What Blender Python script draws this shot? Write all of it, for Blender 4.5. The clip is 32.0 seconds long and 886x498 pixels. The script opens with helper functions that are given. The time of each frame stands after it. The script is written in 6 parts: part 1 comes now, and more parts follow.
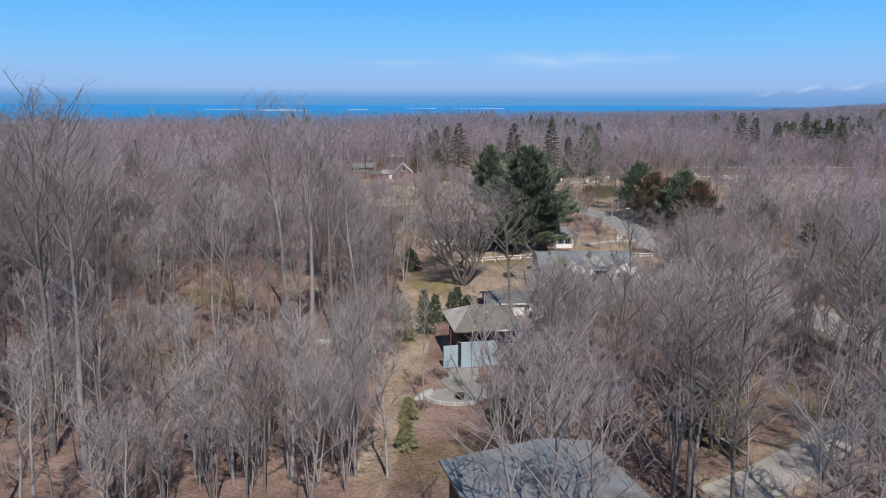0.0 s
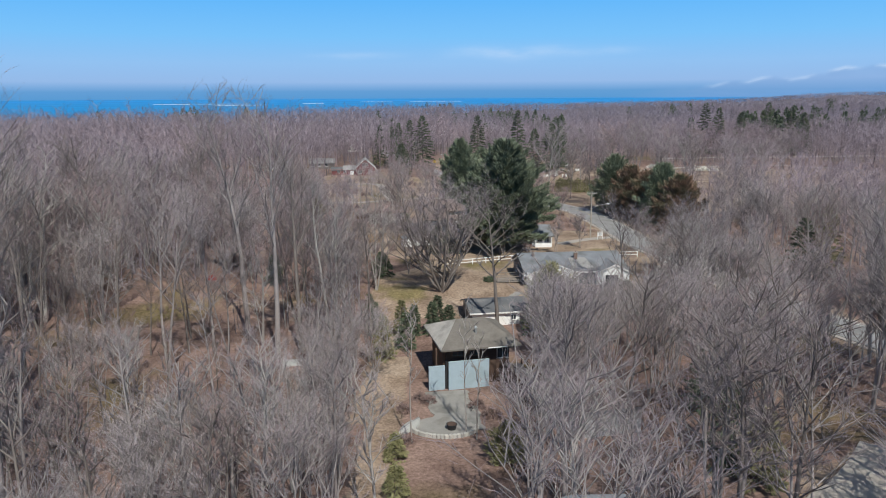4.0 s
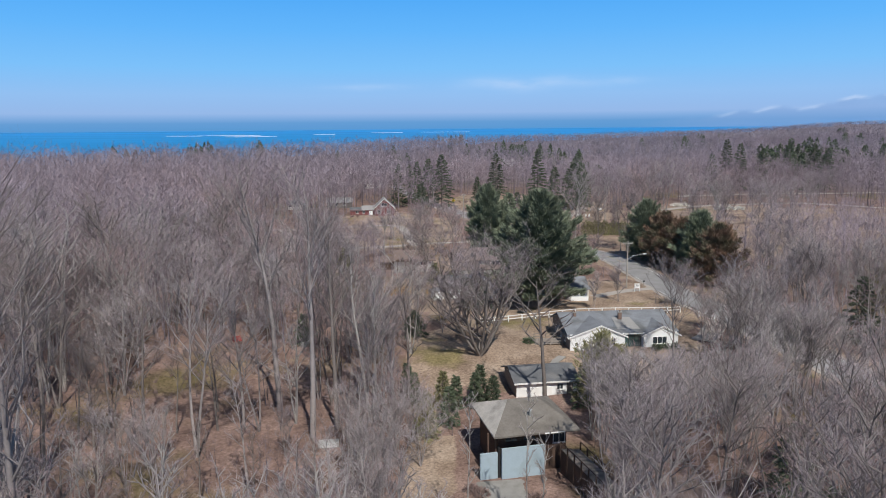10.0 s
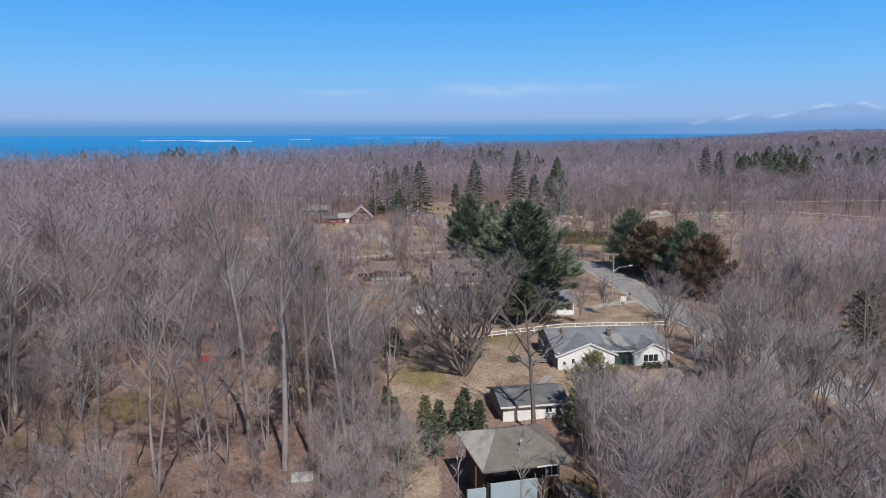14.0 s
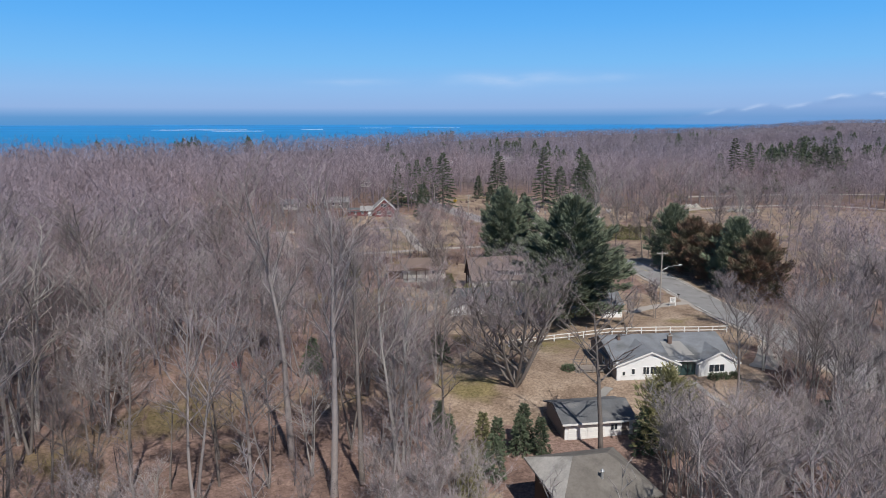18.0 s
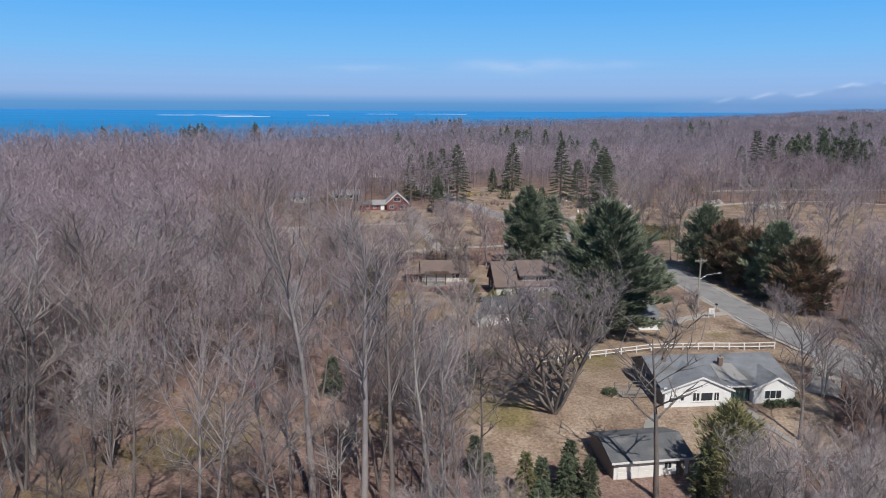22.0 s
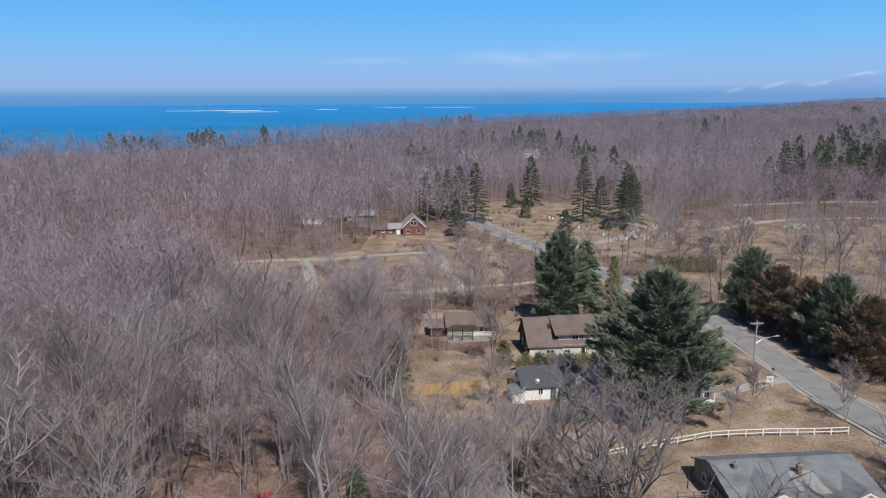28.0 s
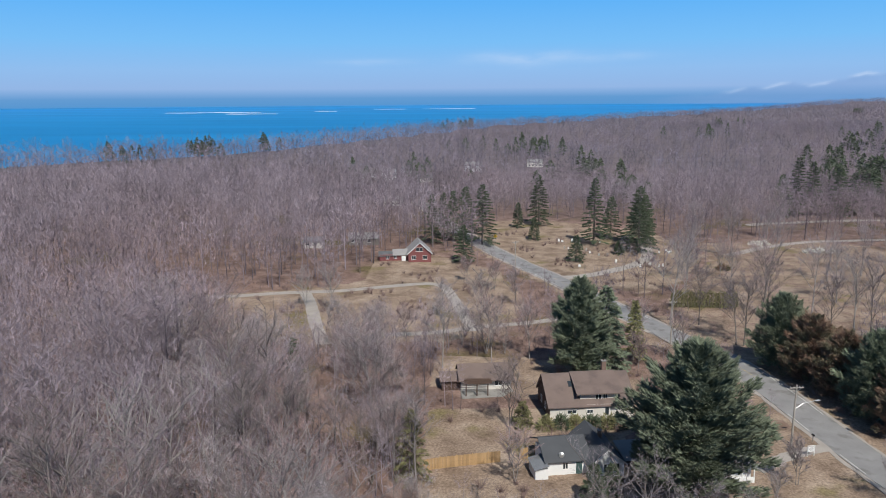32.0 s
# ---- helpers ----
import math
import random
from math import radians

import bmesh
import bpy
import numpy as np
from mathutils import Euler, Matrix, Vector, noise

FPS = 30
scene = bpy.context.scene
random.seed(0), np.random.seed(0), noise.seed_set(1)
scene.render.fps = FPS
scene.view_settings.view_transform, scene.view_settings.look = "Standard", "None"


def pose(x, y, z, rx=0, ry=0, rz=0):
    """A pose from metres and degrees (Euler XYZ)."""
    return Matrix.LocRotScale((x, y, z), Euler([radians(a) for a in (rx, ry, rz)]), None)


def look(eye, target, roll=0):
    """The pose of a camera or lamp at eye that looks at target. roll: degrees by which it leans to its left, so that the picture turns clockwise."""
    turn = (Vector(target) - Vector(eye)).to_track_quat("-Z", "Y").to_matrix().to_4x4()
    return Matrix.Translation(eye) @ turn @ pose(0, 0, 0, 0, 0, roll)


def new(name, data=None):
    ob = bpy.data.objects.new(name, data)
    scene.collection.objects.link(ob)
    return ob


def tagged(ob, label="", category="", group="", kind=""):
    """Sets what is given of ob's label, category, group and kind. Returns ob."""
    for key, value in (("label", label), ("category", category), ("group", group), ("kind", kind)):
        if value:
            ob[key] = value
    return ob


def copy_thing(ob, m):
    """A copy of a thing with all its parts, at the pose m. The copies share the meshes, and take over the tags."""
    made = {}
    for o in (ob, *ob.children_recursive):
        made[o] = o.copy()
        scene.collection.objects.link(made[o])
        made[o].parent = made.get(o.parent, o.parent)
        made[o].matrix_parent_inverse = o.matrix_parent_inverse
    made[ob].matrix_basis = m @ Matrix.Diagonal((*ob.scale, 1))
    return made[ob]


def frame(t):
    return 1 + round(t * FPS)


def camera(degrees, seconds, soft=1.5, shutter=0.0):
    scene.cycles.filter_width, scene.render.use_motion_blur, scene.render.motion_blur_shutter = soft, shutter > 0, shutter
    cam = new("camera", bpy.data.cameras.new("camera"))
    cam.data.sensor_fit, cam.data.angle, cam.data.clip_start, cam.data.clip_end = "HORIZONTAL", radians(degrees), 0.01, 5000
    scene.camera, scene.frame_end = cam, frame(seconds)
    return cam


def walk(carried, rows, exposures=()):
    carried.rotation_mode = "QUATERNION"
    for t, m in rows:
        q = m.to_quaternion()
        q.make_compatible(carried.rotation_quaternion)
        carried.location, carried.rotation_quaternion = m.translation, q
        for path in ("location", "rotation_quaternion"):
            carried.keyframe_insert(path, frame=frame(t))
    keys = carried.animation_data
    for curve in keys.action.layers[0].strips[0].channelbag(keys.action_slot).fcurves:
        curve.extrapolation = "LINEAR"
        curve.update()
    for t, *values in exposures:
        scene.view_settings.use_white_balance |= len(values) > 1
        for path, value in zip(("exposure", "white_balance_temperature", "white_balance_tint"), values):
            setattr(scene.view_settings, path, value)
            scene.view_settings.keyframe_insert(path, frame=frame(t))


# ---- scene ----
cam = camera(63.0, 32.0, soft=1.0)
PATH = [
    (0, (3.679, -10.596, 30.625), (3.532, -8.64, 30.234), 0.2),
    (0.5, (3.451, -9.734, 30.739), (3.349, -7.776, 30.343), 0.2),
    (1, (3.07, -8.704, 30.711), (2.998, -6.746, 30.309), 0.4),
    (1.5, (2.713, -7.611, 30.767), (2.671, -5.653, 30.362), 0.6),
    (2, (2.506, -6.494, 30.697), (2.46, -4.536, 30.291), -0.1),
    (2.5, (1.997, -5.241, 30.626), (1.961, -3.284, 30.219), -0.2),
    (3, (1.325, -3.665, 30.412), (1.291, -1.707, 30.003), -0.2),
    (3.5, (0.719, -2.035, 30.216), (0.687, -0.078, 29.807), -0.3),
    (5.5, (-0.521, 3.576, 30.675), (-0.57, 5.534, 30.274), -0.3),
    (6, (-0.822, 4.523, 30.771), (-0.875, 6.483, 30.377), -0.7),
    (6.5, (-1.274, 5.531, 31.228), (-1.329, 7.492, 30.837), -0.6),
    (7, (-1.8, 6.295, 31.53), (-1.856, 8.256, 31.145), -0.4),
    (7.5, (-2.309, 6.969, 32.0), (-2.365, 8.932, 31.623), -0.5),
    (8, (-2.639, 7.011, 32.424), (-2.699, 8.975, 32.051), -0.5),
    (8.5, (-2.996, 6.737, 32.804), (-3.059, 8.703, 32.44), -0.6),
    (9, (-3.395, 6.525, 33.166), (-3.459, 8.493, 32.816), -0.5),
    (9.5, (-3.918, 6.359, 33.527), (-3.978, 8.329, 33.187), -0.5),
    (10, (-4.253, 6.067, 33.95), (-4.312, 8.038, 33.62), -0.5),
    (10.5, (-4.088, 5.895, 34.539), (-4.122, 7.869, 34.215), -0.5),
    (11, (-4.646, 6.091, 34.846), (-4.645, 8.065, 34.526), -0.3),
    (11.5, (-4.604, 6.514, 34.965), (-4.599, 8.488, 34.647), -0.2),
    (12, (-4.545, 7.362, 34.948), (-4.536, 9.337, 34.632), -0.3),
    (12.5, (-4.527, 8.403, 34.708), (-4.517, 10.378, 34.394), -0.3),
    (13, (-4.772, 9.759, 34.504), (-4.758, 11.734, 34.191), -0.4),
    (13.5, (-4.988, 10.726, 34.32), (-4.976, 12.701, 34.005), -0.2),
    (14, (-5.118, 11.904, 34.215), (-5.112, 13.879, 33.9), -0.2),
    (14.5, (-5.563, 13.186, 34.176), (-5.56, 15.16, 33.859), -0.2),
    (16.5, (-8.399, 17.293, 34.116), (-8.408, 19.265, 33.787), 0.1),
    (17, (-8.795, 17.85, 34.187), (-8.815, 19.822, 33.855), 0.1),
    (17.5, (-9.699, 18.66, 34.341), (-9.721, 20.632, 34.004), -0.0),
    (18, (-10.528, 19.67, 34.447), (-10.551, 21.641, 34.105), -0.1),
    (18.5, (-11.199, 20.695, 34.474), (-11.224, 22.664, 34.128), -0.1),
    (19, (-11.85, 21.805, 34.481), (-11.877, 23.774, 34.128), 0.1),
    (19.5, (-12.359, 23.155, 34.342), (-12.387, 25.123, 33.987), -0.1),
    (20, (-12.985, 24.356, 34.321), (-13.012, 26.323, 33.962), 0.1),
    (20.5, (-13.211, 25.476, 34.52), (-13.242, 27.443, 34.156), 0.4),
    (21, (-13.517, 26.579, 34.897), (-13.549, 28.544, 34.526), 0.5),
    (21.5, (-13.869, 27.542, 35.49), (-13.902, 29.507, 35.116), 0.5),
    (22, (-14.096, 28.441, 36.283), (-14.133, 30.404, 35.905), 0.3),
    (22.5, (-14.19, 29.2, 37.171), (-14.233, 31.163, 36.79), -0.0),
    (23, (-14.272, 30.146, 38.0), (-14.323, 32.107, 37.614), -0.1),
    (23.5, (-14.636, 30.922, 38.831), (-14.689, 32.883, 38.443), -0.3),
    (24, (-15.135, 32.04, 39.577), (-15.188, 34.001, 39.186), -0.2),
    (24.5, (-15.373, 32.994, 40.381), (-15.428, 34.954, 39.988), -0.2),
    (25, (-15.705, 34.015, 41.143), (-15.762, 35.975, 40.748), -0.2),
    (25.5, (-16.144, 35.177, 41.862), (-16.201, 37.136, 41.466), -0.2),
    (27.5, (-17.453, 40.29, 45.072), (-17.514, 42.249, 44.671), -0.3),
    (28, (-17.775, 41.872, 45.786), (-17.837, 43.83, 45.385), -0.3),
    (28.5, (-18.059, 43.187, 46.59), (-18.121, 45.146, 46.188), -0.2),
    (29, (-18.442, 44.323, 47.537), (-18.505, 46.281, 47.135), -0.2),
    (29.5, (-18.928, 45.486, 48.419), (-18.989, 47.444, 48.018), -0.2),
    (30, (-19.225, 46.777, 49.352), (-19.286, 48.735, 48.951), -0.3),
    (30.5, (-19.606, 48.048, 50.242), (-19.667, 50.006, 49.841), -0.3),
    (31, (-19.936, 49.306, 51.188), (-19.997, 51.265, 50.786), -0.3),
    (31.5, (-20.243, 50.696, 52.109), (-20.303, 52.654, 51.707), -0.4),
    (32, (-20.464, 51.906, 52.975), (-20.525, 53.864, 52.574), -0.4),
]
walk(cam, [(t, look(eye, target, roll)) for t, eye, target, roll in PATH], exposures=((0, 0.07, 6500, 8), (3, 0.06, 6500, 6), (7, 0.06, 6500, 4), (9, 0.06, 6500, 7), (11.5, 0.0, 6500, 10), (20, -0.04, 6500, 10), (25, -0.03, 6500, 10), (32, 0.0, 6500, 8)))

# ---- world, sun, exposure ----
SUN_EL, SUN_AZ = radians(50), math.atan2(0.33, -0.94)  # azimuth from +y towards +x
world = bpy.data.worlds.new("world")
scene.world = world
world.use_nodes = True
wn, wl = world.node_tree.nodes, world.node_tree.links
sky = wn.new("ShaderNodeTexSky")
sky.sky_type = "NISHITA"
sky.sun_disc = False
sky.sun_elevation, sky.sun_rotation = SUN_EL, SUN_AZ
sky.air_density, sky.dust_density, sky.ozone_density, sky.altitude = 1.0, 0.3, 2.0, 0
tint = wn.new("ShaderNodeMix")
tint.data_type, tint.blend_type = "RGBA", "MULTIPLY"
tint.inputs[0].default_value = 1.0
tint.inputs[7].default_value = (0.80, 0.97, 1.12, 1)
wl.new(sky.outputs[0], tint.inputs[6])
wl.new(tint.outputs[2], wn["Background"].inputs[0])
wn["Background"].inputs[1].default_value = 0.056

sun = new("sun", bpy.data.lights.new("sun", "SUN"))
sun.data.energy, sun.data.angle, sun.data.color = 4.2, radians(0.53), (1.0, 0.95, 0.87)
sun_dir = Vector((math.sin(SUN_AZ) * math.cos(SUN_EL), math.cos(SUN_AZ) * math.cos(SUN_EL), math.sin(SUN_EL)))
sun.matrix_world = look(sun_dir * 300, (0, 0, 0))
scene.view_settings.exposure = 0.0

# ---- materials ----
def mat(name, colour, rough=0.85, spread=0.25, scale=2.0, fine=30.0, bump=0.15, metal=0.0, per_object=0.0, per_island=0.0, second=None, second_at=0.55, second_scale=0.6, spec=0.3, tone=False):
    """A surface with grain at two scales; second: a stain or moss colour in patches of its own."""
    m = bpy.data.materials.new(name)
    m.use_nodes = True
    n, l = m.node_tree.nodes, m.node_tree.links
    b = n["Principled BSDF"]
    b.inputs["Roughness"].default_value, b.inputs["Metallic"].default_value = rough, metal
    b.inputs["Specular IOR Level"].default_value = spec
    co = n.new("ShaderNodeTexCoord")

    def nz(sc, detail=4):
        t = n.new("ShaderNodeTexNoise")
        t.inputs["Scale"].default_value, t.inputs["Detail"].default_value = sc, detail
        l.new(co.outputs["Object"], t.inputs["Vector"])
        return t

    big, small = nz(scale), nz(fine, 2)

    def math_node(op, a, c):
        q = n.new("ShaderNodeMath")
        q.operation = op
        for k, v in enumerate((a, c)):
            if isinstance(v, (int, float)):
                q.inputs[k].default_value = v
            else:
                l.new(v, q.inputs[k])
        return q.outputs[0]

    v = math_node("ADD", math_node("MULTIPLY", big.outputs["Fac"], 0.62), math_node("MULTIPLY", small.outputs["Fac"], 0.38))
    v = math_node("ADD", math_node("MULTIPLY", math_node("SUBTRACT", v, 0.5), spread * 3.2), 1.0)
    if per_object:
        oi = n.new("ShaderNodeObjectInfo")
        v = math_node("ADD", v, math_node("MULTIPLY", math_node("SUBTRACT", oi.outputs["Random"], 0.5), per_object * 2))
    if per_island:
        ge = n.new("ShaderNodeNewGeometry")
        v = math_node("ADD", v, math_node("MULTIPLY", math_node("SUBTRACT", ge.outputs["Random Per Island"], 0.5), per_island * 2))
    if tone:
        ta = n.new("ShaderNodeAttribute")
        ta.attribute_name = "tone"
        v = math_node("MULTIPLY", v, ta.outputs["Fac"])
    col = n.new("ShaderNodeRGB")
    col.outputs[0].default_value = (*colour, 1)
    src = col.outputs[0]
    if second:
        pa = nz(second_scale, 5)
        rp = n.new("ShaderNodeMapRange")
        rp.inputs[1].default_value, rp.inputs[2].default_value = second_at - 0.06, second_at + 0.08
        l.new(pa.outputs["Fac"], rp.inputs[0])
        mx = n.new("ShaderNodeMix")
        mx.data_type = "RGBA"
        l.new(rp.outputs[0], mx.inputs[0])
        l.new(src, mx.inputs[6])
        mx.inputs[7].default_value = (*second, 1)
        src = mx.outputs[2]
    sc = n.new("ShaderNodeVectorMath")
    sc.operation = "SCALE"
    l.new(src, sc.inputs[0])
    l.new(v, sc.inputs["Scale"])
    l.new(sc.outputs[0], b.inputs["Base Color"])
    if bump:
        bp = n.new("ShaderNodeBump")
        bp.inputs["Strength"].default_value, bp.inputs["Distance"].default_value = bump, 0.05
        l.new(small.outputs["Fac"], bp.inputs["Height"])
        l.new(bp.outputs[0], b.inputs["Normal"])
    return m


def glass_mat(name, colour):
    m = bpy.data.materials.new(name)
    m.use_nodes = True
    b = m.node_tree.nodes["Principled BSDF"]
    b.inputs["Base Color"].default_value = (*colour, 1)
    b.inputs["Roughness"].default_value = 0.06
    b.inputs["Specular IOR Level"].default_value = 0.6
    return m


BARK = mat("grey_bark", (0.27, 0.241, 0.236), 0.9, 0.35, 1.2, 14, 0.4, per_object=0.25, per_island=0.15)
TWIG = mat("bare_twigs", (0.305, 0.255, 0.274), 0.9, 0.25, 0.4, 6, 0.0, per_object=0.22, per_island=0.22)
TWIG_PALE = mat("pale_grey_twigs", (0.42, 0.368, 0.385), 0.9, 0.25, 0.4, 6, 0.0, per_object=0.2, per_island=0.22)
BARK_DARK = mat("dark_bark", (0.185, 0.16, 0.148), 0.9, 0.35, 1.2, 14, 0.4, per_object=0.1)
TWIG_DARK = mat("grey_brown_twigs", (0.235, 0.192, 0.196), 0.9, 0.25, 0.4, 6, 0.0, per_object=0.15, per_island=0.22)
BARK_PALE = mat("pale_bark", (0.345, 0.318, 0.302), 0.85, 0.3, 1.5, 10, 0.3, per_object=0.08)
TWIG_RED = mat("budding_red_twigs", (0.35, 0.255, 0.258), 0.9, 0.25, 0.4, 6, 0.0, per_object=0.15, per_island=0.22)
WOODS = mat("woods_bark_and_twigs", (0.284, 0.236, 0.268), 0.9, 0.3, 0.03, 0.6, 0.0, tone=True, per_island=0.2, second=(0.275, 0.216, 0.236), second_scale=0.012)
# far twigs coloured purple-grey, with the distance haze put into the colour
WOODS_FAR = mat("far_haze_tinted_twigs", (0.245, 0.218, 0.262), 0.9, 0.3, 0.02, 0.3, 0.0, tone=True, per_island=0.12, second=(0.265, 0.212, 0.238), second_scale=0.006)
STRAW = mat("bleached_reeds", (0.72, 0.70, 0.64), 0.9, 0.2, 0.6, 6, 0.0, per_island=0.2)
NEEDLE = mat("pine_needles", (0.205, 0.238, 0.165), 0.8, 0.35, 0.5, 5, 0.0, per_object=0.15, per_island=0.22)
NEEDLE_SPRUCE = mat("spruce_needles", (0.095, 0.12, 0.075), 0.8, 0.35, 0.5, 5, 0.0, per_object=0.2)
NEEDLE_BROWN = mat("browned_needles", (0.29, 0.188, 0.138), 0.85, 0.35, 0.4, 5, 0.0, per_object=0.1, second=(0.18, 0.165, 0.11), second_at=0.5, second_scale=0.35)
NEEDLE_OLIVE = mat("olive_evergreen", (0.23, 0.22, 0.112), 0.85, 0.35, 0.5, 5, 0.0, per_object=0.2)
SHRUB = mat("brush_twigs", (0.24, 0.172, 0.16), 0.9, 0.3, 0.3, 4, 0.0, per_island=0.15)
ASPHALT = mat("worn_asphalt", (0.272, 0.268, 0.270), 0.85, 0.3, 0.25, 12, 0.15, second=(0.185, 0.178, 0.175), second_at=0.6, second_scale=0.35)
GRAVEL = mat("pale_gravel", (0.38, 0.345, 0.315), 0.95, 0.25, 0.4, 9, 0.3)
CONCRETE = mat("weathered_concrete", (0.29, 0.28, 0.265), 0.9, 0.25, 0.6, 12, 0.2, second=(0.22, 0.21, 0.195), second_at=0.56, second_scale=0.5)
LINE_W = mat("worn_white_line", (0.62, 0.61, 0.58), 0.8, 0.3, 1.5, 10, 0.0, second=(0.3, 0.3, 0.29), second_at=0.62, second_scale=1.2)
LINE_Y = mat("worn_yellow_line", (0.42, 0.36, 0.2), 0.8, 0.3, 1.5, 10, 0.0, second=(0.22, 0.21, 0.2), second_at=0.52, second_scale=1.2)
WHITE = mat("white_painted_siding", (0.82, 0.83, 0.835), 0.6, 0.06, 0.6, 8, 0.05)
WHITE_TRIM = mat("white_trim", (0.80, 0.80, 0.79), 0.5, 0.05, 1.0, 9, 0.0)
ROOF_GREY = mat("grey_shingles", (0.20, 0.213, 0.236), 0.9, 0.28, 0.8, 5, 0.4, second=(0.145, 0.15, 0.155), second_at=0.58, second_scale=0.3)
ROOF_PALE = mat("pale_worn_shingles", (0.31, 0.30, 0.30), 0.9, 0.16, 0.5, 7, 0.3)
ROOF_TAN = mat("weathered_grey_brown_shingles", (0.165, 0.15, 0.135), 0.9, 0.34, 1.1, 5, 0.4, second=(0.20, 0.185, 0.168), second_scale=0.4)
ROOF_TAN_PALE = mat("pale_grey_brown_shingles", (0.45, 0.425, 0.395), 0.9, 0.34, 1.1, 5, 0.4, second=(0.34, 0.32, 0.295), second_scale=0.5)
ROOF_DARK = mat("charcoal_shingles", (0.085, 0.09, 0.10), 0.85, 0.16, 0.5, 7, 0.3)
ROOF_BROWN = mat("brown_shingles", (0.185, 0.14, 0.125), 0.9, 0.16, 0.5, 7, 0.3, second=(0.15, 0.115, 0.105), second_scale=0.4)
GABLE_GREY = mat("grey_brown_siding", (0.24, 0.215, 0.20), 0.85, 0.12, 0.6, 8, 0.1)
BLUE_WALL = mat("light_blue_painted_wall", (0.36, 0.45, 0.515), 0.7, 0.1, 0.5, 6, 0.05, second=(0.31, 0.385, 0.43), second_scale=0.5)
BROWN_WALL = mat("dark_brown_siding", (0.10, 0.066, 0.052), 0.85, 0.2, 0.6, 8, 0.1)
CREAM = mat("cream_stucco", (0.66, 0.63, 0.585), 0.8, 0.08, 0.5, 8, 0.05)
RED_WALL = mat("barn_red_siding", (0.22, 0.08, 0.08), 0.8, 0.15, 0.5, 6, 0.05)
ROOF_SLATE = mat("dark_grey_shingles", (0.125, 0.13, 0.14), 0.9, 0.32, 0.9, 5, 0.4, second=(0.17, 0.17, 0.175), second_scale=0.4)
ROOF_WORN = mat("worn_entry_shingles", (0.30, 0.295, 0.29), 0.9, 0.16, 0.5, 7, 0.3)
BRICK = mat("red_brown_brick", (0.21, 0.145, 0.12), 0.9, 0.25, 2.0, 14, 0.2)
DECK = mat("weathered_deck_boards", (0.27, 0.235, 0.21), 0.9, 0.2, 0.8, 8, 0.1, per_object=0.15)
RAW_WOOD = mat("new_fence_boards", (0.47, 0.31, 0.16), 0.85, 0.2, 0.8, 8, 0.1, per_object=0.12)
OLD_WOOD = mat("grey_weathered_boards", (0.36, 0.36, 0.365), 0.9, 0.2, 0.8, 8, 0.1, per_object=0.18)
POLE = mat("utility_pole_wood", (0.36, 0.33, 0.30), 0.9, 0.2, 0.8, 8, 0.2)
METAL = mat("galvanised_metal", (0.55, 0.56, 0.57), 0.4, 0.1, 1.0, 8, 0.0, metal=0.7)
DARK = mat("black_metal", (0.03, 0.03, 0.032), 0.5, 0.1, 1.0, 8, 0.0)
STONE = mat("field_stone", (0.42, 0.405, 0.38), 0.9, 0.25, 1.0, 8, 0.3, per_object=0.2)
YELLOW = mat("yellow_paint", (0.72, 0.48, 0.06), 0.6, 0.1, 1.0, 8, 0.0)
RED_PAINT = mat("red_tarp", (0.26, 0.05, 0.045), 0.7, 0.2, 1.0, 6, 0.1)
GREY_TARP = mat("pale_tarp", (0.40, 0.40, 0.39), 0.6, 0.15, 1.0, 6, 0.1)
ICE = mat("drifting_ice", (0.80, 0.82, 0.84), 0.6, 0.1, 0.02, 0.2, 0.0)
GLASS = glass_mat("window_glass", (0.035, 0.045, 0.055))
GLASS_TEAL = glass_mat("door_glass", (0.06, 0.11, 0.11))


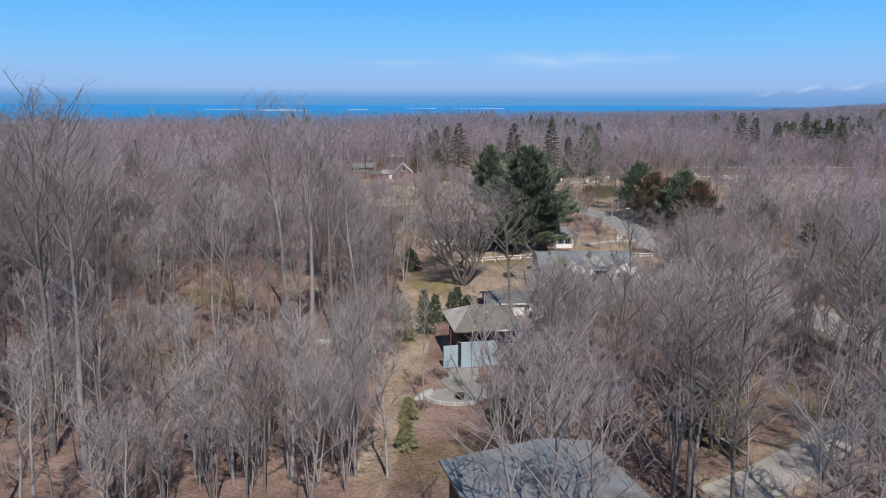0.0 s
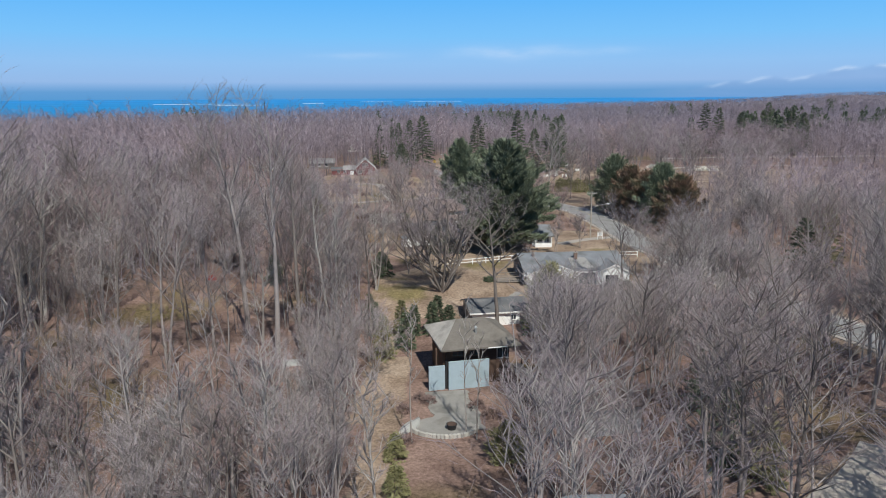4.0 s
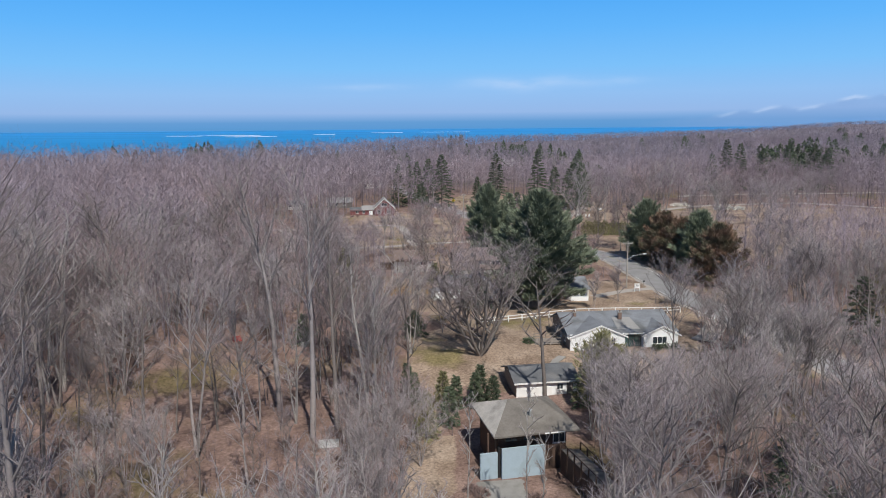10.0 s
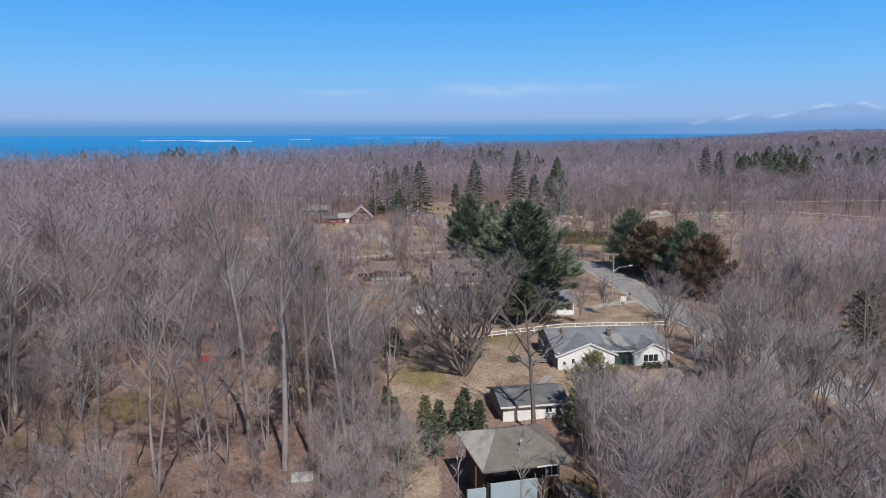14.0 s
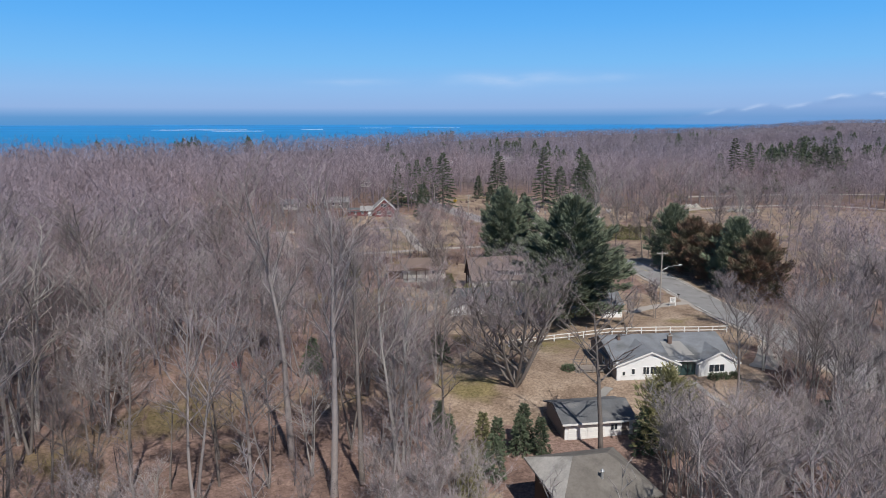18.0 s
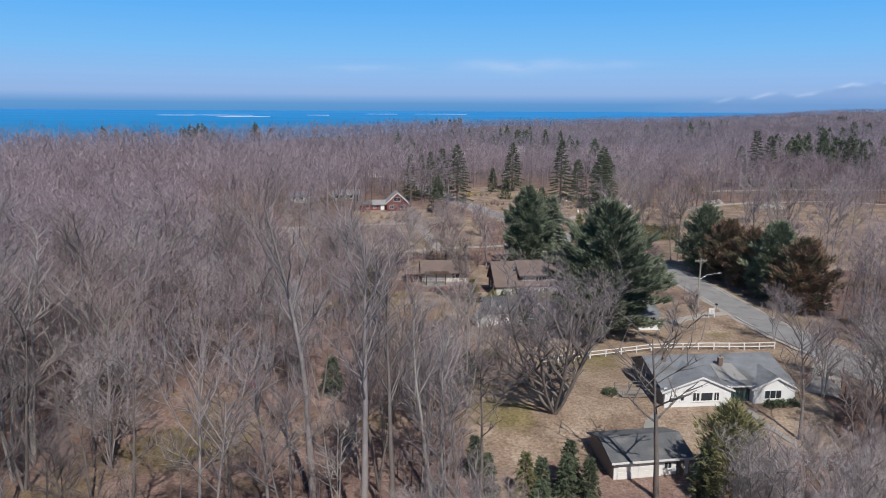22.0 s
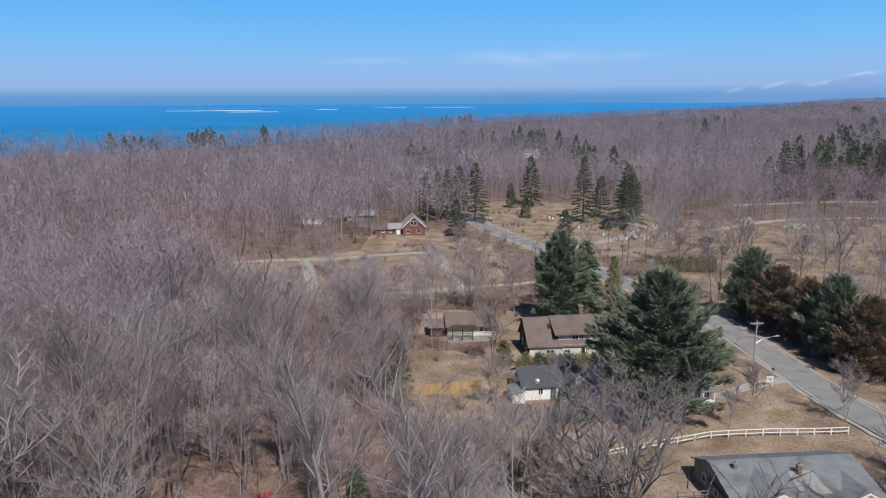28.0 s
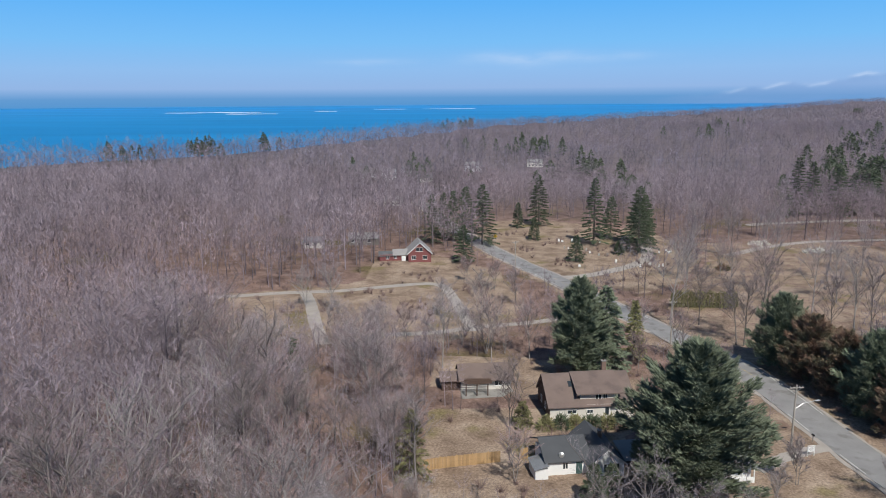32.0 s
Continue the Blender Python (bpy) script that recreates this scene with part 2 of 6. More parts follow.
def ground_mat():
    m = bpy.data.materials.new("leaf_litter_and_dry_grass")
    m.use_nodes = True
    n, l = m.node_tree.nodes, m.node_tree.links
    b = n["Principled BSDF"]
    b.inputs["Roughness"].default_value, b.inputs["Specular IOR Level"].default_value = 0.95, 0.1
    co = n.new("ShaderNodeTexCoord")

    def nz(sc, detail=5, rough=0.6):
        t = n.new("ShaderNodeTexNoise")
        t.inputs["Scale"].default_value, t.inputs["Detail"].default_value, t.inputs["Roughness"].default_value = sc, detail, rough
        l.new(co.outputs["Object"], t.inputs["Vector"])
        return t.outputs["Fac"]

    def ramp(fac, *stops):
        r = n.new("ShaderNodeValToRGB")
        e = r.color_ramp.elements
        while len(e) < len(stops):
            e.new(0.5)
        for k, (p, c) in enumerate(stops):
            e[k].position, e[k].color = p, (*c, 1)
        l.new(fac, r.inputs[0])
        return r.outputs[0]

    def mix(fac, a, c, kind="MIX"):
        x = n.new("ShaderNodeMix")
        x.data_type, x.blend_type = "RGBA", kind
        if isinstance(fac, float):
            x.inputs[0].default_value = fac
        else:
            l.new(fac, x.inputs[0])
        l.new(a, x.inputs[6])
        l.new(c, x.inputs[7])
        return x.outputs[2]

    def sharpen(fac, lo, hi):
        r = n.new("ShaderNodeMapRange")
        r.interpolation_type = "SMOOTHSTEP"
        r.inputs[1].default_value, r.inputs[2].default_value = lo, hi
        l.new(fac, r.inputs[0])
        return r.outputs[0]

    litter = ramp(nz(0.22), (0.3, (0.14, 0.095, 0.08)), (0.5, (0.235, 0.16, 0.136)), (0.7, (0.33, 0.235, 0.2)))
    moss = ramp(nz(0.5), (0.35, (0.12, 0.10, 0.048)), (0.65, (0.19, 0.15, 0.085)))
    floor = mix(sharpen(nz(0.035, 4), 0.53, 0.66), litter, moss)
    dry = ramp(nz(0.16), (0.32, (0.19, 0.138, 0.105)), (0.5, (0.31, 0.235, 0.18)), (0.7, (0.42, 0.335, 0.265)))
    green = ramp(nz(0.6), (0.35, (0.175, 0.15, 0.075)), (0.65, (0.245, 0.20, 0.105)))
    lawn = mix(sharpen(nz(0.06, 4), 0.56, 0.68), dry, green)
    at = n.new("ShaderNodeAttribute")
    at.attribute_name = "grass"
    ad = n.new("ShaderNodeMath")
    ad.operation = "ADD"
    nd = n.new("ShaderNodeMath")
    nd.operation = "MULTIPLY_ADD"
    l.new(nz(0.35), nd.inputs[0])
    nd.inputs[1].default_value, nd.inputs[2].default_value = 0.8, -0.4
    l.new(at.outputs["Fac"], ad.inputs[0])
    l.new(nd.outputs[0], ad.inputs[1])
    col = mix(sharpen(ad.outputs[0], 0.38, 0.62), floor, lawn)
    # distance tone of the far floor: woodland shade and haze mixed into the colour
    fa = n.new("ShaderNodeAttribute")
    fa.attribute_name = "brush"
    col = mix(fa.outputs["Fac"], col, ramp(nz(0.05), (0.35, (0.145, 0.118, 0.125)), (0.65, (0.215, 0.18, 0.19))))
    grain = ramp(nz(2.6, 4, 0.75), (0.28, (0.5, 0.48, 0.47)), (0.72, (1.45, 1.45, 1.45)))
    col = mix(1.0, col, grain, "MULTIPLY")
    l.new(col, b.inputs["Base Color"])
    bp = n.new("ShaderNodeBump")
    bp.inputs["Strength"].default_value, bp.inputs["Distance"].default_value = 0.6, 0.12
    l.new(nz(3.5, 4, 0.7), bp.inputs["Height"])
    l.new(bp.outputs[0], b.inputs["Normal"])
    return m


def water_mat():
    m = bpy.data.materials.new("lake_water")
    m.use_nodes = True
    n, l = m.node_tree.nodes, m.node_tree.links
    b = n["Principled BSDF"]
    b.inputs["Roughness"].default_value, b.inputs["Specular IOR Level"].default_value = 0.5, 0.15
    co = n.new("ShaderNodeTexCoord")
    t = n.new("ShaderNodeTexNoise")
    t.inputs["Scale"].default_value, t.inputs["Detail"].default_value = 0.003, 5
    mp = n.new("ShaderNodeMapping")
    mp.inputs["Scale"].default_value = (0.35, 1.6, 1)
    l.new(co.outputs["Object"], mp.inputs[0])
    l.new(mp.outputs[0], t.inputs["Vector"])
    r = n.new("ShaderNodeValToRGB")
    r.color_ramp.elements[0].position, r.color_ramp.elements[0].color = 0.35, (0.007, 0.185, 0.45, 1)
    r.color_ramp.elements[1].position, r.color_ramp.elements[1].color = 0.65, (0.009, 0.23, 0.53, 1)
    l.new(t.outputs["Fac"], r.inputs[0])
    l.new(r.outputs[0], b.inputs["Base Color"])
    return m


GROUND, WATER = ground_mat(), water_mat()

# ---- mesh helpers ----
def box(x0, x1, y0, y1, z0, z1):
    v = [(x, y, z) for z in (z0, z1) for y in (y0, y1) for x in (x0, x1)]
    return v, [(0, 2, 3, 1), (4, 5, 7, 6), (0, 1, 5, 4), (2, 6, 7, 3), (0, 4, 6, 2), (1, 3, 7, 5)]


def slab(outline, depth):
    """A plate: the outline (points in space) and its copy lowered by depth."""
    k = len(outline)
    v = [tuple(p) for p in outline] + [(p[0], p[1], p[2] - depth) for p in outline]
    return v, [tuple(range(k)), tuple(range(2 * k - 1, k - 1, -1))] + [(i, i + k, (i + 1) % k + k, (i + 1) % k) for i in range(k)]


def prism(outline, axis, a, b):
    """An outline in the plane across the axis ('x' or 'y'), drawn out from a to b."""
    put = (lambda p, s: (s, p[0], p[1])) if axis == "x" else (lambda p, s: (p[0], s, p[1]))
    k = len(outline)
    v = [put(p, a) for p in outline] + [put(p, b) for p in outline]
    return v, [tuple(range(k)), tuple(range(2 * k - 1, k - 1, -1))] + [(i, i + k, (i + 1) % k + k, (i + 1) % k) for i in range(k)]


def tube(p0, p1, r0, r1, sides=8):
    a, b = Vector(p0), Vector(p1)
    d = (b - a).normalized()
    s = d.orthogonal().normalized()
    t = d.cross(s)
    v = []
    for p, r in ((a, r0), (b, r1)):
        v += [tuple(p + (s * math.cos(2 * math.pi * i / sides) + t * math.sin(2 * math.pi * i / sides)) * r) for i in range(sides)]
    return v, [(i, (i + 1) % sides, (i + 1) % sides + sides, i + sides) for i in range(sides)] + [tuple(range(sides - 1, -1, -1)), tuple(range(sides, 2 * sides))]


def merged(*geo):
    v, f = [], []
    for gv, gf in geo:
        o = len(v)
        v += list(gv)
        f += [tuple(i + o for i in q) for q in gf]
    return v, f


def mesh_of(name, geo, material, bevel=0.0):
    me = bpy.data.meshes.new(name)
    bm = bmesh.new()
    v, f = geo
    bv = [bm.verts.new(p) for p in v]
    for q in f:
        bm.faces.new([bv[i] for i in q])
    bmesh.ops.recalc_face_normals(bm, faces=bm.faces)
    if bevel:
        bmesh.ops.bevel(bm, geom=bm.edges[:], offset=bevel, segments=1, affect="EDGES")
    bm.to_mesh(me)
    bm.free()
    me.materials.append(material)
    return me


def part(name, geo, material, parent=None, label="", bevel=0.0):
    ob = new(name, mesh_of(name, geo, material, bevel))
    if parent:
        ob.parent = parent
    if label:
        tagged(ob, label)
    return ob


def thing(name, label, category, m=None, group="", kind=""):
    ob = new(name)
    if m is not None:
        ob.matrix_world = m
    return tagged(ob, label, category, group, kind)


def big_mesh(name, v, tri, materials, slots=None):
    """A mesh of many triangles from arrays."""
    me = bpy.data.meshes.new(name)
    me.vertices.add(len(v))
    me.vertices.foreach_set("co", np.ascontiguousarray(v, np.float32).ravel())
    k = len(tri)
    me.loops.add(k * 3)
    me.loops.foreach_set("vertex_index", np.ascontiguousarray(tri, np.int32).ravel())
    me.polygons.add(k)
    me.polygons.foreach_set("loop_start", np.arange(0, 3 * k, 3, dtype=np.int32))
    for q in materials:
        me.materials.append(q)
    if slots is not None:
        me.polygons.foreach_set("material_index", np.ascontiguousarray(slots, np.int32))
    me.update(calc_edges=True)
    return me


# ---- ground, water, ways ----
def step(a, b, x):
    t = np.clip((np.asarray(x, float) - a) / (b - a), 0, 1)
    return t * t * (3 - 2 * t)


SHORE = [(-5200, 380), (-900, 560), (-420, 680), (-260, 820), (-195, 1010), (-120, 1250), (40, 1620), (330, 2150), (800, 2900), (1500, 3700), (2600, 5200)]


def inland(x, y):
    """Metres from the shore, positive on land, along y."""
    sx, sy = zip(*SHORE)
    return np.interp(x, sx, sy) - np.asarray(y, float)


def gz(x, y):
    """Height of the ground."""
    x, y = np.asarray(x, float), np.asarray(y, float)
    z = -1.9 * (1 - step(101, 116, y)) * (1 - 0.7 * step(20, 45, x))
    z = z + 0.14 * np.sin(x * 0.21 + 1) * np.sin(y * 0.17) + 0.18 * np.sin(x * 0.083 - y * 0.11) * step(0, 60, np.abs(x - 5) + 10)
    r = np.hypot(x, y)
    z = z + 3.0 * step(350, 900, r) * np.sin(x * 0.006 + 1.0) * np.sin(y * 0.005)
    z = z + 28 * step(2600, 4700, y + 0.3 * x) * step(500, 2300, x) * (0.7 + 0.3 * np.sin(x * 0.0031 + 0.4))
    z = z + 8 * step(700, 1500, x) * step(500, 1500, y)
    d = inland(x, y)
    return np.where(d > 0, z * step(0, 60, d) + 0 * z, 0) - 30 * step(20, -40, d)


ROAD = [(56, 84), (49.5, 106), (45, 126), (41, 144), (38.7, 160), (37.2, 175), (34.5, 191), (29, 207), (22.5, 223), (9, 259), (-2, 286), (-11, 310), (-19, 334), (-30, 372), (-46, 440)]
CLEAR = {  # open ground: outlines in plan
    "yard": [(-12, 103), (9, 101), (22, 104), (31, 105.5), (34, 124), (40, 140), (36, 160), (22, 168), (2, 150), (-3, 134), (-9, 126), (-13, 122)],
    "strip": [(-4, 36), (-7, 38), (-9.5, 60), (-11, 84), (-11.5, 106), (-5, 104), (-6, 88), (-5, 70)],
    "cottage_yard": [(-27, 138), (-4, 135), (8, 165), (-8, 172), (-26, 170)],
    "barn_yard": [(-26, 182), (12, 166), (16, 182), (-6, 196), (-26, 197)],
    "field": [(-98, 246), (-95, 214), (-52, 203), (-12, 210), (-4, 240), (-10, 276), (-30, 300), (-50, 290), (-52, 262), (-66, 253)],
    "cemetery": [(4, 264), (30, 248), (44, 262), (62, 300), (56, 345), (20, 372), (-6, 372), (-16, 330)],
    "far_lawn": [(28, 218), (37, 197), (66, 190), (100, 204), (150, 240), (180, 300), (131, 314), (112, 324), (89, 322), (66, 322), (60, 290), (46, 262), (34, 242)],
    "verge": [(38, 142), (52, 142), (50, 200), (34, 216), (20, 240), (8, 232), (20, 206), (32, 180)],
    "glade_one": [(-48, 108), (-42, 100), (-30, 99), (-23, 102), (-22, 110), (-32, 113), (-38, 120), (-48, 119)],
    "glade_two": [(-53, 130), (-44, 126), (-35, 132), (-36, 144), (-50, 141)],
    "glade_low": [(-44, 80), (-30, 79), (-12, 83), (-12, 90), (-24, 88), (-44, 87)],
    "near_drive": [(21, 44), (28, 44.5), (36, 51), (41, 58), (40, 63), (32, 58), (22, 50)],
}


def inside(x, y, poly):
    x, y = np.asarray(x, float), np.asarray(y, float)
    hit = np.zeros(x.shape, bool)
    for (ax, ay), (bx, by) in zip(poly, poly[1:] + poly[:1]):
        if ay != by:
            hit ^= ((ay > y) != (by > y)) & (x < (bx - ax) * (y - ay) / (by - ay) + ax)
    return hit


def to_line(x, y, line):
    x, y = np.asarray(x, float), np.asarray(y, float)
    best = np.full(x.shape, 1e9)
    for (ax, ay), (bx, by) in zip(line, line[1:]):
        ux, uy = bx - ax, by - ay
        t = np.clip(((x - ax) * ux + (y - ay) * uy) / (ux * ux + uy * uy), 0, 1)
        best = np.minimum(best, np.hypot(x - ax - t * ux, y - ay - t * uy))
    return best


def axis_steps(lo, hi, fine, far_lo, far_hi):
    core = np.arange(lo, hi + 0.1, fine)
    out_hi = hi + np.cumsum(fine * 1.14 ** np.arange(1, 60))
    out_lo = lo - np.cumsum(fine * 1.14 ** np.arange(1, 60))
    return np.r_[far_lo, out_lo[(out_lo > far_lo + 30)][::-1], core, out_hi[out_hi < far_hi - 30], far_hi]


gx, gy = axis_steps(-112, 120, 2.0, -4800, 4800), axis_steps(8, 360, 2.0, -1500, 4800)
GX, GY = np.meshgrid(gx, gy)
px, py = GX.ravel(), GY.ravel()
gw, gh = len(gx), len(gy)
idx = np.arange(gw * gh).reshape(gh, gw)
q0, q1, q2, q3 = idx[:-1, :-1].ravel(), idx[:-1, 1:].ravel(), idx[1:, 1:].ravel(), idx[1:, :-1].ravel()
ground_me = big_mesh("ground", np.c_[px, py, gz(px, py)], np.r_[np.c_[q0, q1, q2], np.c_[q0, q2, q3]], [GROUND])
grass = np.zeros(len(px))
for key, poly in CLEAR.items():
    grass[inside(px, py, poly)] = 0.12 if key == "glade_low" else 0.42 if key.startswith("glade") else 0.8 if key == "strip" else 0.62 if key == "near_drive" else 0.56 if key == "far_lawn" else 1.0
grass = np.maximum(grass, 0.9 * (to_line(px, py, ROAD) < 6))
# far woodland floor coloured darker and purple, its shade and haze painted in
brush = step(330, 520, np.hypot(px, py)) * (grass < 0.3)
ground_me.attributes.new("brush", "FLOAT", "POINT").data.foreach_set("value", brush.astype(np.float32))
layer = ground_me.attributes.new("grass", "FLOAT", "POINT")
layer.data.foreach_set("value", grass.astype(np.float32))
ground_me.polygons.foreach_set("use_smooth", np.ones(len(ground_me.polygons), bool))
tagged(new("ground", ground_me), "leaf-littered woodland floor with dry tan lawns and fields", "ground", kind="structure")

rr, aa = np.array([120, 400, 900, 1500, 2200, 3000, 3700, 4300, 4600, 4800.0]), np.linspace(0, 2 * math.pi, 97)[:-1]
RR, AA = np.meshgrid(rr, aa, indexing="ij")
wx, wy = (RR * np.sin(AA)).ravel(), (RR * np.cos(AA)).ravel() + 30
wz = -14 + 40 * (RR.ravel() / 4800) ** 2.5
wi = np.arange(len(rr) * 96).reshape(len(rr), 96)
w0, w1, w2, w3 = wi[:-1].ravel(), np.roll(wi, -1, 1)[:-1].ravel(), np.roll(wi, -1, 1)[1:].ravel(), wi[1:].ravel()
water_me = big_mesh("water", np.c_[wx, wy, wz], np.r_[np.c_[w0, w2, w1], np.c_[w0, w3, w2]], [WATER])
tagged(new("water", water_me), "wide calm deep blue lake reaching the horizon", "water", kind="structure")


def smooth_line(line, per=8):
    pts = [Vector((*p, 0)) for p in line]
    pts = [pts[0] * 2 - pts[1]] + pts + [pts[-1] * 2 - pts[-2]]
    out = []
    for a, b, c, d in zip(pts, pts[1:], pts[2:], pts[3:]):
        for k in range(per):
            t = k / per
            out.append(0.5 * (2 * b + (c - a) * t + (2 * a - 5 * b + 4 * c - d) * t * t + (3 * b - a - 3 * c + d) * t ** 3))
    return out + [pts[-2]]


def ribbon(line, left, right, lift, per=8, thick=0.12, wobble=0.0):
    pts = smooth_line(line, per)
    v, f = [], []
    rng = random.Random(len(line) + int(10 * right))
    for i, p in enumerate(pts):
        d = (pts[min(i + 1, len(pts) - 1)] - pts[max(i - 1, 0)]).normalized()
        s = Vector((d.y, -d.x, 0))
        a, b = p + s * (left + rng.uniform(-wobble, wobble)), p + s * (right + rng.uniform(-wobble, wobble))
        z = float(max(gz(a.x, a.y), gz(b.x, b.y), gz(p.x, p.y))) + lift
        v += [(a.x, a.y, z), (b.x, b.y, z), (a.x, a.y, z - thick), (b.x, b.y, z - thick)]
        if i:
            o = 4 * i
            f += [(o - 4, o - 3, o + 1, o), (o - 4, o, o + 2, o - 2), (o - 3, o - 1, o + 3, o + 1)]
    return v, f


road = tagged(part("road", ribbon(ROAD, -3.3, 3.3, 0.05), ASPHALT), "worn grey two-lane asphalt road through the woods", "road", kind="structure")
part("edge_line", ribbon(ROAD, -3.0, -2.86, 0.056, thick=0.004), LINE_W, road, "faded white edge line")
part("edge_line", ribbon(ROAD, 2.86, 3.0, 0.056, thick=0.004), LINE_W, road, "faded white edge line")
part("centre_line", ribbon(ROAD, -0.16, -0.06, 0.056, thick=0.004), LINE_Y, road, "faded yellow centre line")
part("centre_line", ribbon(ROAD, 0.06, 0.16, 0.056, thick=0.004), LINE_Y, road, "faded yellow centre line")
part("shoulder", ribbon(ROAD, -4.1, -3.3, 0.035, wobble=0.25), GRAVEL, road, "pale gravel shoulder")
part("shoulder", ribbon(ROAD, 3.3, 4.0, 0.035, wobble=0.25), GRAVEL, road, "pale gravel shoulder")

LANE_N = [(-97, 243.5), (-82, 246.5), (-66, 250), (-48, 254), (-33, 259), (-27, 256), (-24, 245), (-21, 228), (-18, 214)]
LANE_X = [(-66, 250), (-62, 238), (-57, 220), (-52, 205)]
LANE_S = [(-43, 211), (-30, 213.5), (-16, 217.5), (2, 224), (14, 236)]
for line, half, what in ((LANE_N, 1.5, "looping gravel lane round the dry field"), (LANE_X, 1.6, "short gravel lane across the dry field"), (LANE_S, 1.3, "narrow gravel lane along the field edge")):
    tagged(part("gravel_lane", ribbon(line, -half, half, 0.05, wobble=0.12), GRAVEL), "pale " + what, "lane", kind="structure")
tagged(part("side_drive", ribbon([(6, 266), (14, 268.5), (26, 276), (40, 292), (46, 314)], -2.0, 2.0, 0.045, wobble=0.2), GRAVEL), "pale sandy drive into the cemetery", "driveway", kind="structure")
tagged(part("far_drive", ribbon([(70, 300), (96, 318), (122, 326), (150, 322), (172, 306)], -1.8, 1.8, 0.045, wobble=0.2), GRAVEL), "curving pale drive on the far lawn", "driveway", kind="structure")
tagged(part("upper_road", ribbon([(100, 360), (121, 366), (166, 373), (240, 372)], -2.2, 2.2, 0.05, wobble=0.2), GRAVEL), "pale road along the dark spruces", "road", kind="structure")
tagged(part("wooded_drive", ribbon([(22.5, 46.5), (26, 48.5), (31, 52), (36, 56.5), (39, 60)], -2.2, 2.2, 0.03, wobble=0.06), GRAVEL), "pale gravel drive among bare trees", "driveway", kind="structure")
tagged(part("white_house_drive", ribbon([(33.5, 118), (36, 122), (39, 128), (42.5, 133)], -1.8, 1.8, 0.05, wobble=0.15), GRAVEL), "gravel driveway beside the white house", "driveway", kind="structure")
tagged(part("house_drive", ribbon([(22, 150), (28, 154), (35, 157)], -1.1, 1.1, 0.05, wobble=0.15), GRAVEL), "pale gravel driveway under the pine", "driveway", kind="structure")
tagged(part("concrete_drive", ribbon([(-1.0, 75.5), (-0.6, 73), (0.2, 69.5), (0.6, 66)], -2.6, 2.2, 0.06, wobble=0.2), CONCRETE), "wide concrete drive before the blue house", "driveway", kind="structure")

